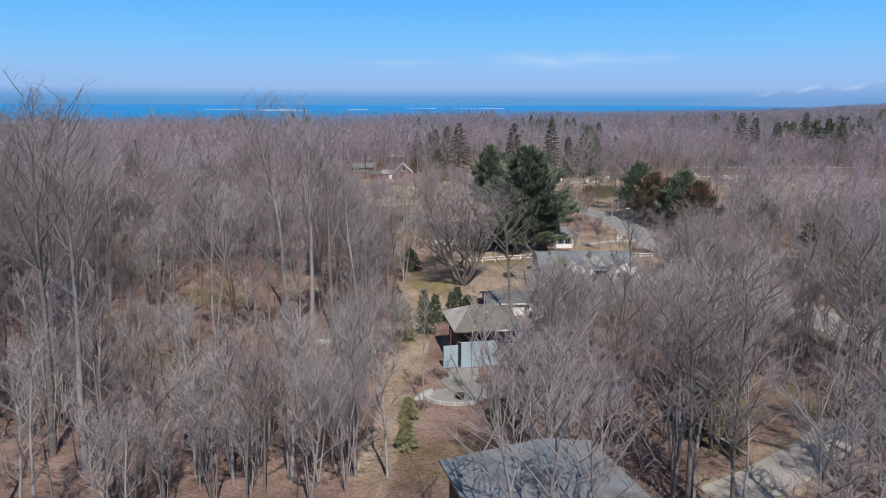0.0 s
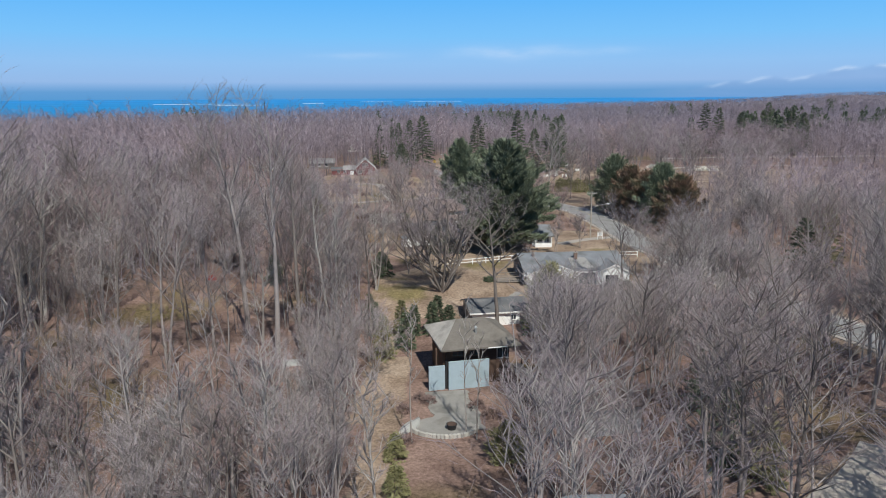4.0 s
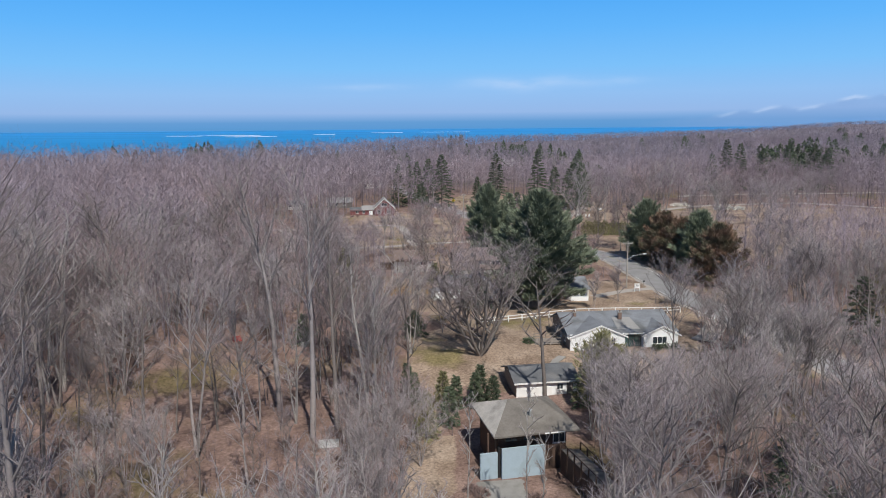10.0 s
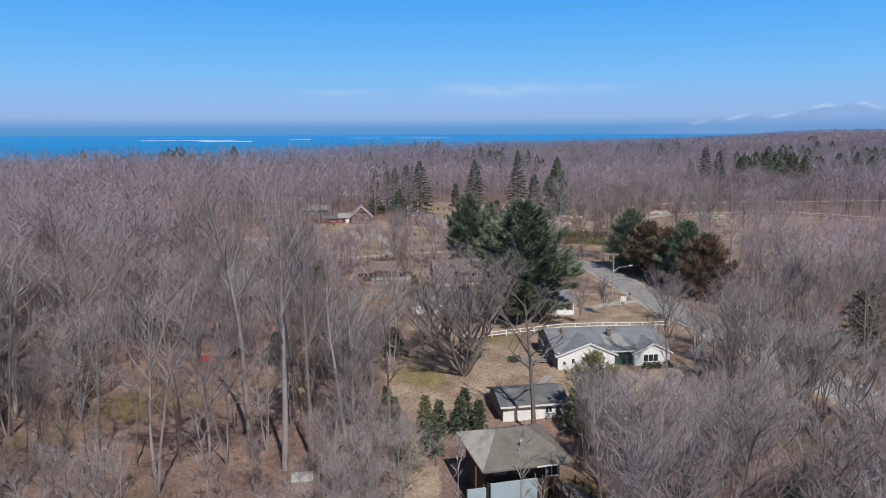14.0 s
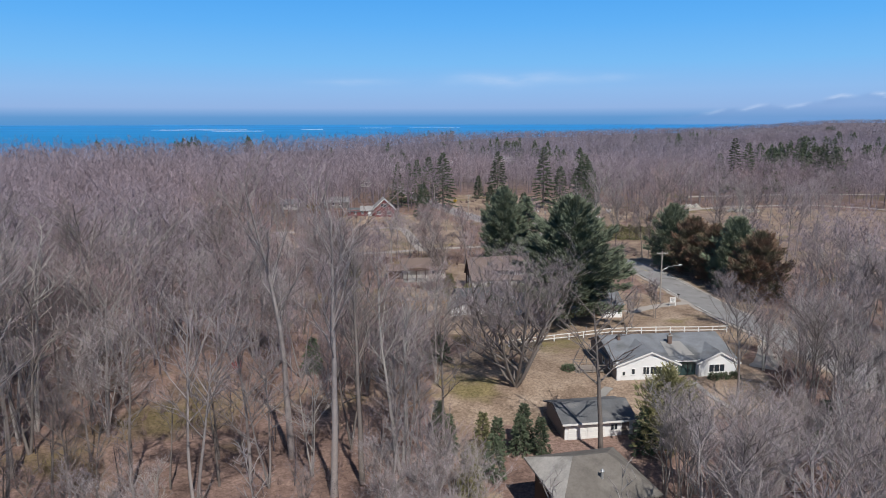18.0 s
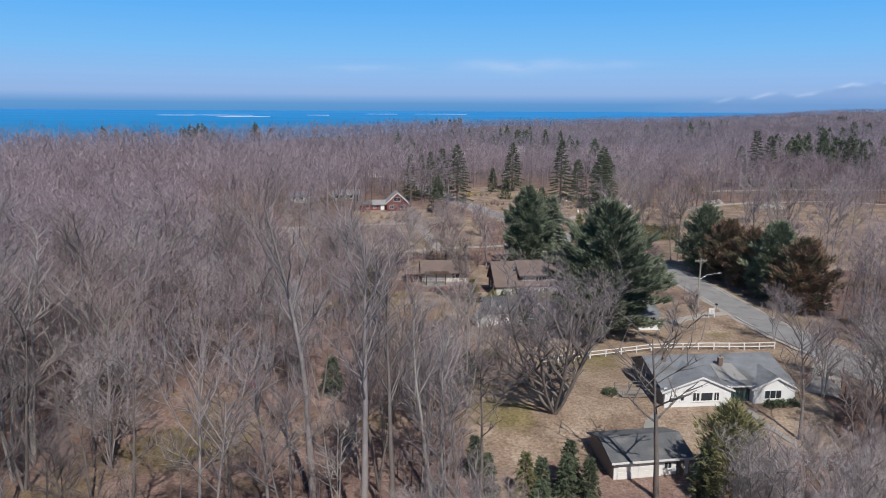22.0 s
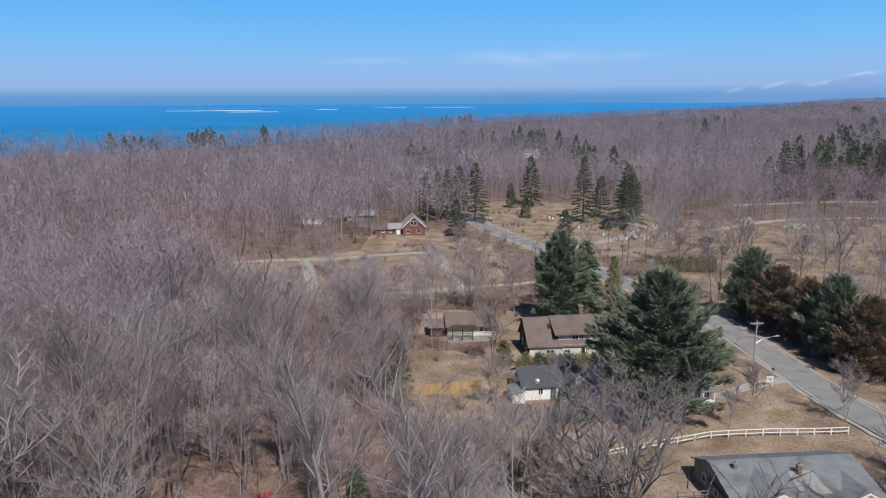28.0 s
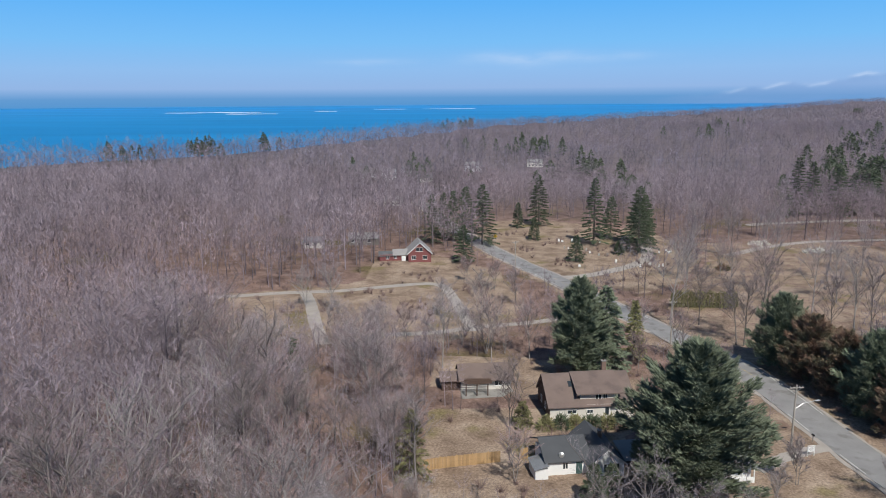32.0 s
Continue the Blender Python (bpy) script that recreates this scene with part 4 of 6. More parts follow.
def brown_roof_house():
    h = thing("brown_roof_house", "cream house with broad brown roof and shed dormer", "house", pose(-6.2, 166.0, -0.1, 0, 0, 7))
    part("wall", box(0, 14.5, 0, 9.0, -0.4, 2.7), CREAM, h)
    part("gable_wall", prism([(0.0, 2.7), (9.0, 2.7), (5.6, 6.1)], "x", 0.0, 0.2), BROWN_WALL, h, "brown shingled gable end")
    part("gable_wall", prism([(0.0, 2.7), (9.0, 2.7), (5.6, 6.1)], "x", 14.3, 14.5), BROWN_WALL, h)
    part("side_wall", box(-0.05, 0.0, 0.0, 9.0, 0.0, 2.7), BROWN_WALL, h)
    part("roof", gable_roof(0, 14.5, 0, 9.0, 5.6, 2.8, 6.4, 0.4), ROOF_BROWN, h)
    part("dormer_wall", box(5.4, 12.0, 0.9, 5.2, 2.7, 4.55), CREAM, h)
    part("dormer_roof", slab([(4.6, 0.2, 4.55), (12.6, 0.2, 4.55), (12.6, 5.7, 6.55), (4.6, 5.7, 6.55)], 0.2), ROOF_BROWN, h)
    part("lower_wall", box(6.0, 13.8, -0.1, 0.0, 0.0, 2.75), CREAM, h)
    part("balcony", merged(box(10.5, 14.0, -0.9, 0.9, 2.6, 2.75), box(10.5, 14.0, -0.9, -0.82, 2.75, 3.5)), DARK, h, "dark metal balcony rail")
    chimney(h, 11.0, 6.4, 5.6, 8.1, 0.8, 0.7)
    window(h, 3.0, 1.2, 1.6, 0.75, at=0.0)
    window(h, 6.3, 1.2, 1.1, 0.7, at=-0.1)
    window(h, 8.0, 3.2, 1.1, 1.0, at=0.9)
    window(h, 9.3, 3.2, 0.8, 1.0, at=0.9)
    window(h, 9.4, 0.6, 0.8, 1.6, at=-0.1, bars=0)
    part("skylight", slab([(3.9, 3.1, 4.9), (4.5, 3.1, 4.9), (4.5, 4.0, 5.5), (3.9, 4.0, 5.5)], 0.15), GLASS, h)
    for x in (2.6, 5.6):
        window(h, x, 1.1, 0.9, 1.2, "left", -0.05)


def old_barn():
    b = thing("old_outbuilding", "weathered brown-roofed outbuilding with open patio", "outbuilding", pose(-24.6, 177.0, -0.1, 0, 0, 6))
    part("wall", box(3.5, 13.0, 1.5, 7.0, -0.4, 2.5), CREAM, b)
    part("roof", gable_roof(3.5, 13.0, 1.0, 7.0, 4.2, 2.6, 4.4, 0.5), ROOF_BROWN, b)
    part("annex_wall", box(0, 3.4, 2.0, 6.0, -0.4, 2.1), BROWN_WALL, b)
    part("annex_roof", gable_roof(0, 3.4, 2.0, 6.0, 4.0, 2.15, 3.1, 0.4), ROOF_BROWN, b)
    for x in (4.2, 6.2, 8.2):
        part("post", box(x - 0.1, x + 0.1, -1.4, -1.2, -0.2, 2.5), BROWN_WALL, b)
    for k in range(9):
        part("beam", box(3.9, 9.0, -1.5 + 0.35 * k, -1.4 + 0.35 * k, 2.5, 2.62), BROWN_WALL, b)
    part("floor_slab", box(3.4, 13.2, -2.2, 1.5, -0.3, 0.15), CONCRETE, b)
    window(b, 9.8, 0.9, 1.6, 1.1, at=1.5)


def red_house():
    h = thing("red_house", "barn-red gabled house with white trim and long wing", "house", pose(-39.4, 288.0, -0.1, 0, 0, 8))
    part("wall", box(0, 7.6, 0, 9.0, -0.4, 3.4), RED_WALL, h)
    part("gable_wall", prism([(0, 3.4), (7.6, 3.4), (3.8, 6.7)], "y", 0.0, 0.2), RED_WALL, h)
    part("gable_wall", prism([(0, 3.4), (7.6, 3.4), (3.8, 6.7)], "y", 8.8, 9.0), RED_WALL, h)
    part("roof", gable_roof(0, 9.0, 0, 7.6, 3.8, 3.45, 6.9, 0.45, 0.16, "y"), ROOF_PALE, h, "pale grey roof")
    for s, e in ((0, -0.45), (7.6, 0.45)):
        k = 3.45 / (3.8 - s)
        part("barge_board", prism([(s + e, 3.45 + k * e), (3.8, 6.9), (3.8, 6.6), (s + e, 3.15 + k * e)], "y", -0.52, -0.46), WHITE_TRIM, h)
    for x, z, w, hh in ((1.0, 1.0, 1.5, 1.4), (4.8, 1.0, 1.5, 1.4), (2.5, 3.8, 2.4, 1.3)):
        window(h, x, z, w, hh, at=0.0)
    part("wing_wall", box(-9.6, 0.0, 2.5, 8.0, -0.4, 2.4), RED_WALL, h)
    part("wing_roof", gable_roof(-9.6, -4.8, 2.5, 8.0, 5.2, 2.2, 3.2, 0.3), ROOF_SLATE, h, "dark roof of the lower wing")
    part("porch_roof", gable_roof(-4.8, 0.0, 2.3, 8.0, 5.2, 2.5, 3.8, 0.35), ROOF_PALE, h, "pale roof of the middle wing")
    part("porch_wall", box(-2.2, -0.8, 1.9, 2.5, 0.0, 1.9), WHITE, h)
    window(h, -7.5, 1.0, 1.2, 1.0, at=2.5)
    window(h, -4.8, 1.0, 1.0, 1.0, at=2.5)


white_house(), garage(), blue_house(), timber_shed(), near_house(), small_white_house(), cottage(), brown_roof_house(), old_barn(), red_house()

# ---- trees ----
def swept(rows, sides=3):
    """Tapered limbs. rows: p0, p1, r0, r1."""
    a = np.asarray(rows, float)
    p0, p1, r = a[:, :3], a[:, 3:6], a[:, 6:8]
    d = p1 - p0
    d /= np.linalg.norm(d, axis=1)[:, None] + 1e-9
    ref = np.where(np.abs(d[:, 2:3]) > 0.9, [[1.0, 0, 0]], [[0, 0, 1.0]])
    s = np.cross(d, ref)
    s /= np.linalg.norm(s, axis=1)[:, None]
    t = np.cross(d, s)
    out = []
    for p, k in ((p0, 0), (p1, 1)):
        for i in range(sides):
            c = 2 * math.pi * i / sides
            out.append(p + (s * math.cos(c) + t * math.sin(c)) * r[:, k:k + 1])
    v = np.stack(out, 1).reshape(-1, 3)
    base = (np.arange(len(a)) * 2 * sides)[:, None]
    tri = []
    for i in range(sides):
        j = (i + 1) % sides
        tri += [[i, j, j + sides], [i, j + sides, i + sides]]
    return v, (base[:, :, None] + np.array(tri)[None]).reshape(-1, 3)


def blades(rows, rng):
    """Slender pointed slips. rows: p0, p1, width."""
    a = np.asarray(rows, float)
    p0, p1, w = a[:, :3], a[:, 3:6], a[:, 6:7]
    s = np.cross(p1 - p0, rng.normal(size=p0.shape))
    s /= np.linalg.norm(s, axis=1)[:, None] + 1e-9
    v = np.stack([p0 - s * w / 2, p0 + s * w / 2, p1], 1).reshape(-1, 3)
    return v, np.arange(len(v)).reshape(-1, 3)


def joined(*meshes):
    v, t, o = [], [], 0
    for mv, mt in meshes:
        v.append(mv)
        t.append(mt + o)
        o += len(mv)
    return np.concatenate(v), np.concatenate(t)


def bare_tree(seed, H, spread=0.26, clear=0.42, limbs=13, subs=5, twigs=8, tips=3, rad=None, thick=1.0, tip_w=0.022, lean=0.25, forks=1, rise=0.8, flare=0.15, curl=0.06):
    """Limbs (rows for swept) and twigs (rows for blades) of a leafless tree standing at the origin."""
    g = random.Random(seed)
    R = rad or 0.0128 * H
    limb, twig = [], []

    def rand_side():
        c = g.uniform(0, 2 * math.pi)
        return Vector((math.cos(c), math.sin(c), 0))

    def grow(p, d, length, r0, r1, k, curl, wob=0.13):
        pts = [p.copy()]
        for i in range(k):
            d = (d + Vector((g.uniform(-1, 1), g.uniform(-1, 1), g.uniform(-0.5, 0.5))) * wob + Vector((0, 0, curl))).normalized()
            p = p + d * length / k
            pts.append(p.copy())
            a, b = r0 + (r1 - r0) * i / k, r0 + (r1 - r0) * (i + 1) / k
            limb.append((*pts[-2], *p, a, b))
        return pts, d

    stems = []
    for f in range(forks):
        d0 = (Vector((0, 0, 1)) + (rand_side() * 0.03 if forks == 1 else Vector((math.cos(6.283 * f / forks + seed), math.sin(6.283 * f / forks + seed), 0)) * flare * g.uniform(0.6, 1.2))).normalized()
        pts, _ = grow(Vector((0, 0, -0.3)) + (rand_side() * 0.15 if forks > 1 else Vector()), d0, H * (0.93 if f == 0 else g.uniform(0.75, 0.92)), R / forks ** 0.4, R * 0.16, 8, curl, 0.06)
        stems.append(pts)
    for s, pts in enumerate(stems):
        for b in range(limbs // forks):
            h = clear + (0.97 - clear) * ((b + g.uniform(0, 0.8)) / (limbs // forks)) ** 0.85
            x = h * (len(pts) - 1)
            i = min(int(x), len(pts) - 2)
            p = pts[i].lerp(pts[i + 1], x - i)
            up = rise + 0.8 * h
            L = H * spread * (0.6 + 0.62 * math.sin(math.pi * (0.22 + 0.72 * (h - clear) / (1 - clear)))) * g.uniform(0.75, 1.2)
            r = max(R * 0.42 * (1.15 - h), 0.06) * thick
            bp, bd = grow(p, (rand_side() + Vector((0, 0, up))).normalized(), L, r, r * 0.3, 3, lean * 0.4, 0.2)
            for q in range(subs):
                y = (0.3 + 0.7 * (q + g.random()) / subs) * 3
                j = min(int(y), 2)
                sp = bp[j].lerp(bp[j + 1], min(y - j, 1))
                sl = L * g.uniform(0.32, 0.58)
                sd = (bd * 0.7 + rand_side() * 0.85 + Vector((0, 0, g.uniform(-0.2, 0.45)))).normalized()
                cp, cd = grow(sp, sd, sl, max(r * 0.5, 0.04) * thick, 0.02 * thick, 2, lean * 0.5)
                for w in range(twigs):
                    z = 0.25 + 0.75 * (w + g.random()) / twigs
                    k = min(int(z * 2), 1)
                    tp = cp[k].lerp(cp[k + 1], min(z * 2 - k, 1))
                    td = (cd * 0.7 + rand_side() * 0.75 + Vector((0, 0, g.uniform(-0.2, 0.45)))).normalized()
                    tl = sl * g.uniform(0.32, 0.6)
                    te = tp + td * tl
                    twig.append((*tp, *te, tip_w))
                    for _ in range(tips):
                        bp2 = tp.lerp(te, g.uniform(0.2, 0.9))
                        be = bp2 + (td + rand_side() * 0.8 + Vector((0, 0, 0.1))).normalized() * tl * g.uniform(0.4, 0.75)
                        twig.append((*bp2, *be, tip_w * 0.75))
    return limb, twig


def tree_object(name, label, seed, m, bark, twig_m, group="", sides=5, **kw):
    rng = np.random.default_rng(seed)
    limb, twig = bare_tree(seed, **kw)
    t = thing(name, label, "tree", m, group)
    fat = [q for q in limb if q[6] > 0.05]
    thin = [q for q in limb if q[6] <= 0.05]
    tr = new("trunk", big_mesh("trunk", *joined(*[swept(q, k) for q, k in ((fat, sides), (thin, 3)) if q]), [bark]))
    cr = new("crown", big_mesh("crown", *blades(twig, rng), [twig_m]))
    tr.parent = cr.parent = t
    return t


def conifer(name, label, seed, place, H, R, kind, needle, group="", yaw=0.0, bare=0.08, dens=1.0):
    """kind 'pine': billowing upswept plumes; 'spruce': tiers of drooping boughs."""
    g, rng = random.Random(seed), np.random.default_rng(seed)
    limb, leaf = [], []
    limb.append((0, 0, -0.4, 0, 0, H * 0.55, 0.018 * H, 0.011 * H))
    limb.append((0, 0, H * 0.55, 0, 0, H * 0.97, 0.011 * H, 0.02))
    k = int((100 if kind == "pine" else 95) * dens)
    for b in range(k):
        h = bare + (0.985 - bare) * ((b + g.random()) / k) ** (0.9 if kind == "pine" else 0.85)
        c = b * 2.399 + g.uniform(-0.5, 0.5)
        q = 1 - h
        if kind == "pine":
            L = R * min(1.0, 1.7 * q) ** 0.7 * (0.72 + 0.28 * min(1, h * 4)) * g.uniform(0.6, 1.1)
            rise = 0.05 + 0.75 * h
        else:
            L = R * (q ** 0.75) * g.uniform(0.82, 1.1) + 0.12
            rise = -0.32 + 0.5 * h
        p = Vector((0, 0, h * H))
        d = Vector((math.cos(c), math.sin(c), rise)).normalized()
        e = p + d * L
        limb.append((*p, *e, 0.02 + 0.006 * L, 0.01))
        tufts = int((10 + 11 * L) * dens) if kind == "pine" else int((8 + 9 * L) * dens)
        side = Vector((-math.sin(c), math.cos(c), 0))
        for _ in range(tufts):
            u = g.uniform(0.12, 1.0) ** 0.7
            wide = L * (0.34 if kind == "pine" else 0.30) * (1.15 - u) + 0.12
            o = p.lerp(e, u) + side * g.uniform(-wide, wide) + Vector((0, 0, g.uniform(-0.5, 0.6) if kind == "pine" else g.uniform(-0.22, 0.05)))
            for _ in range(4):
                n = (d * 0.9 + side * g.uniform(-1, 1) + Vector((0, 0, g.uniform(-0.1, 1.0) if kind == "pine" else g.uniform(-0.7, 0.35)))).normalized()
                ln = g.uniform(0.4, 0.85) * (1.0 if kind == "pine" else 0.75) * (0.6 + H / 30)
                leaf.append((*o, *(o + n * ln), ln * (0.21 if kind == "pine" else 0.32)))
    t = thing(name, label, "tree", pose(place[0], place[1], float(gz(place[0], place[1])), 0, 0, yaw), group)
    tr = new("trunk", big_mesh("trunk", *swept(limb, 5), [BARK_DARK]))
    cr = new("crown", big_mesh("crown", *blades(leaf, rng), [needle]))
    tr.parent = cr.parent = t
    return t


def at(x, y, yaw=0.0, s=1.0, lift=0.0):
    return pose(x, y, float(gz(x, y)) + lift, 0, 0, yaw) @ Matrix.Diagonal((s, s, s, 1))


# models of the woods: detailed for the nearest, plainer with distance
NEAR = []
for i in range(10):
    H = (21, 23, 19, 24, 20, 17, 22, 14, 13, 12)[i]
    kw = dict(H=H, rise=0.25 if i < 7 else 0.9, spread=(0.2, 0.23, 0.22, 0.2, 0.24, 0.22, 0.24, 0.27, 0.27, 0.28)[i], clear=(0.46, 0.42, 0.38, 0.48, 0.36, 0.3, 0.42, 0.40, 0.38, 0.36)[i], limbs=(17, 17, 18, 16, 18, 18, 18, 18, 20, 20)[i], subs=6, twigs=8, tips=3, thick=1.12, forks=(1, 1, 2, 1, 2, 3, 2, 3, 4, 5)[i], flare=0.2, tip_w=0.021)
    NEAR.append((H, kw, (BARK, BARK_DARK, BARK, BARK_DARK, BARK_DARK, BARK_PALE, BARK, BARK_PALE, BARK, BARK)[i], (TWIG, TWIG_DARK, TWIG, TWIG_DARK, TWIG_RED, TWIG, TWIG, TWIG_PALE, TWIG, TWIG_PALE)[i]))

for i in range(3):
    H = (16, 18, 14)[i]
    NEAR.append((H, dict(H=H, rise=0.5, spread=(0.13, 0.12, 0.17)[i], clear=(0.42, 0.5, 0.35)[i], limbs=13, subs=4, twigs=6, tips=2, thick=1.0, rad=0.012 * H, tip_w=0.02), (BARK, BARK_PALE, BARK_DARK)[i], (TWIG, TWIG_DARK, TWIG_RED)[i]))


def plain_model(seed, H, limbs, subs, twigs, tips, tip_w, thick, spread, clear, sides=3, rise=0.5):
    limb, twig = bare_tree(seed, H, spread, clear, limbs, subs, twigs, tips, rad=0.011 * H, thick=thick, tip_w=tip_w, rise=rise, lean=0.2)
    fat = [q for q in limb if q[6] > 0.06]
    thin = [(*q[:6], 1.8 * q[6]) for q in limb if q[6] <= 0.06]
    return *joined(swept(fat, sides), blades(thin + twig, np.random.default_rng(seed))), 2 * sides * len(fat)


MID = [plain_model(100 + i, 20, 12, 4, 4, 3, 0.055, 1.0, 0.29 + 0.03 * (i % 3), 0.2 + 0.07 * (i % 2)) for i in range(6)]

YOUNG = [plain_model(130 + i, 12, 10, 3, 3, 2, 0.035, 0.8, 0.19, 0.15, 3, 0.9) for i in range(5)]


def light_model(seed, H, boughs, n, w, spread, low=0.3, ln=0.085):
    """A far tree: a stem, boughs that rise into a rounded crown, and twigs along each bough."""
    g, rng = random.Random(seed), np.random.default_rng(seed)
    rows, tw = [(0, 0, -0.3, 0, 0, H * 0.7, 0.009 * H, 0.003 * H)], []
    for b in range(boughs):
        c, e = b * 2.399 + g.uniform(-0.4, 0.4), math.asin(-0.35 + 1.33 * (b + g.random()) / boughs)
        k = g.uniform(0.8, 1.1)
        mid = H * (low + 0.45 * (1 - low))
        tip = Vector((math.cos(c) * math.cos(e) * spread * H * k, math.sin(c) * math.cos(e) * spread * H * k, mid + math.sin(e) * 0.53 * (1 - low) * H * k))
        root = Vector((0, 0, max(0.18 * H, min(0.66 * H, tip.z - 0.32 * H))))
        if b % 3 == 0:
            rows.append((*root, *root.lerp(tip, 0.8), 0.0035 * H, 0.001 * H))
        for _ in range(n):
            u = g.uniform(0.35, 1.0) ** 0.7
            p = root.lerp(tip, u) + Vector((g.gauss(0, 1), g.gauss(0, 1), g.gauss(0, 0.8))) * H * 0.026
            d = ((tip - root).normalized() * 0.9 + Vector((g.uniform(-1, 1), g.uniform(-1, 1), g.uniform(-0.5, 1)))).normalized()
            tw.append((*p, *(p + d * H * ln * g.uniform(0.6, 1.3)), w * g.uniform(0.6, 1.3)))
    return *joined(swept(rows), blades(tw, rng)), 6 * len(rows)


FAR = [light_model(200 + i, 19, 16, 14, 0.125, (0.22, 0.27, 0.32)[i % 3], 0.16 + 0.04 * (i % 4)) for i in range(8)]
WILD = [light_model(300 + i, 18, 10, 10, 0.25, 0.34, 0.14, 0.075) for i in range(6)]


def planted(name, models, xs, ys, hs, base_h, seed, material, deep=1.0):
    """Many trees as one mesh."""
    rng = np.random.default_rng(seed)
    vs, ts, tone, o = [], [], [], 0
    zs = gz(xs, ys)
    for x, y, z, h in zip(xs, ys, zs, hs):
        v, t, k = models[rng.integers(len(models))]
        a, s = rng.uniform(0, 6.283), h / base_h
        c, n = math.cos(a) * s * rng.uniform(0.85, 1.15), math.sin(a) * s
        w = np.empty_like(v)
        w[:, 0], w[:, 1], w[:, 2] = v[:, 0] * c - v[:, 1] * n + x, v[:, 0] * n + v[:, 1] * c + y, v[:, 2] * s + z
        vs.append(w)
        ts.append(t + o)
        shade = np.full(len(v), np.clip(rng.normal(1.0, 0.25) + 0.12 * math.sin(x * 0.02) * math.sin(y * 0.017), 0.5, 1.7) * deep, np.float32)
        shade[:k] *= 0.75  # bark of the stem, darker than the twigs
        tone.append(shade)
        o += len(v)
    me = big_mesh(name, np.concatenate(vs), np.concatenate(ts), [material])
    me.attributes.new("tone", "FLOAT", "POINT").data.foreach_set("value", np.concatenate(tone))
    return me


HOUSES = [(20.5, 121, 12), (7, 103.5, 7), (2.5, 80.5, 8), (15.5, 66, 5), (6, 31, 10), (14.5, 149, 8), (-4, 151, 8), (1, 171, 10), (-18, 180.5, 9), (-38, 292, 10)]


def tree_cap(x, y):
    """How high the woods stand at a place: 0 where the ground is open."""
    cap = np.full(np.shape(x), 24.0)
    cap = np.where(x > -5, 20.0, cap)
    # younger growth between the drive and the white house, lower towards its lawn
    cap = np.where((x > -6) & (x < 36) & (y < 114), np.minimum(cap, 32 * (1 - (y - 6) / 110) + 1.5), cap)
    cap = np.where((x >= 30) & (x < 48) & (y > 70) & (y < 140), 13.0, cap)
    cap = np.where((x > -70) & (y > 150) & (x < -10) & (y < 215), 12.0, cap)
    cap = np.where((x > -40) & (y > 105) & (x < -14) & (y < 180), np.minimum(cap, 14.0), cap)
    cap = np.where((y > 205) & (y < 300) & (x > -105) & (x < 5) & ((y < 250) | (x > -44)), 8.0, cap)
    cap = np.where((x > -56) & (x < -8) & (y > 68) & (y < 128), np.minimum(cap, 17.0), cap)
    cap = np.where((x > -46) & (x < -8) & (y < 84), np.where(y > 56, 12.5, 17.0), cap)
    cap = np.where((x > -31) & (x < -10) & (y > 116) & (y < 140), np.minimum(cap, 7.5), cap)
    cap = np.where((x > 12) & (x < 40) & (y > 150) & (y < 216), np.minimum(cap, 5.5), cap)
    cap = np.where((x > 44) & (y > 95) & (y < 215) & (x < 125), 17.0, cap)
    cap = np.where((x > -5.5) & (x < 6.5 + 0.07 * (y - 40)) & (y < 100), 0, cap)
    cap = np.where((x > -22) & (x < 24) & (y < 42), 0, cap)
    cap = np.where((x > -14) & (x < 14) & (y > 165) & (y < 215), np.minimum(cap, 7.0), cap)
    cap = np.where((x > -14) & (x < 14) & (y > 118) & (y < 165), 0, cap)
    cap = np.where((x > -7) & (x < 8) & (y > 55) & (y < 86), 0, cap)
    for key, poly in CLEAR.items():
        if key.startswith("glade"):
            continue
        cap = np.where(inside(x, y, poly), 0, cap)
    for hx, hy, r in HOUSES:
        cap = np.where(np.hypot(x - hx, y - hy) < r, 0, cap)
    cap = np.where(to_line(x, y, ROAD) < 6.5, 0, cap)
    cap = np.where(inland(x, y) < 12, 0, cap)
    return cap


def thinning(x, y):
    """How many of the trees stand: lighter woods beside the yard and round the glades."""
    k = 0.74 + 0.5 * np.sin(x * 0.13 + 0.7) * np.sin(y * 0.10 + 1.1)
    k = np.where((x > -62) & (x < -8) & (y > 62) & (y < 108), np.maximum(k * 0.72, 0.4), k)
    k = np.where((x > -62) & (x < -8) & (y >= 108) & (y < 150), np.maximum(k, 0.72), k)
    k = np.where((x > -46) & (x < 0) & (y < 84), k * 0.85, k)
    k = np.where((x > 8) & (y < 62), k * 0.7, k)
    k = np.where(y > 180, 0.93, k)
    for key, poly in CLEAR.items():
        if key.startswith("glade"):
            k = np.where(inside(x, y, poly), k * (0.5 if key == "glade_low" else 0.22), k)
    return k


def scatter(x0, x1, y0, y1, gap, seed, low=0.72):
    rng = np.random.default_rng(seed)
    X, Y = np.meshgrid(np.arange(x0, x1, gap), np.arange(y0, y1, gap))
    X, Y = X.ravel() + rng.uniform(-0.48, 0.48, X.size) * gap, Y.ravel() + rng.uniform(-0.48, 0.48, X.size) * gap
    cap = tree_cap(X, Y)
    keep = (cap > 3.5) & (rng.random(len(cap)) < thinning(X, Y))
    X, Y, cap = X[keep], Y[keep], cap[keep]
    return X, Y, cap * rng.uniform(low, 1.05, len(X)), rng


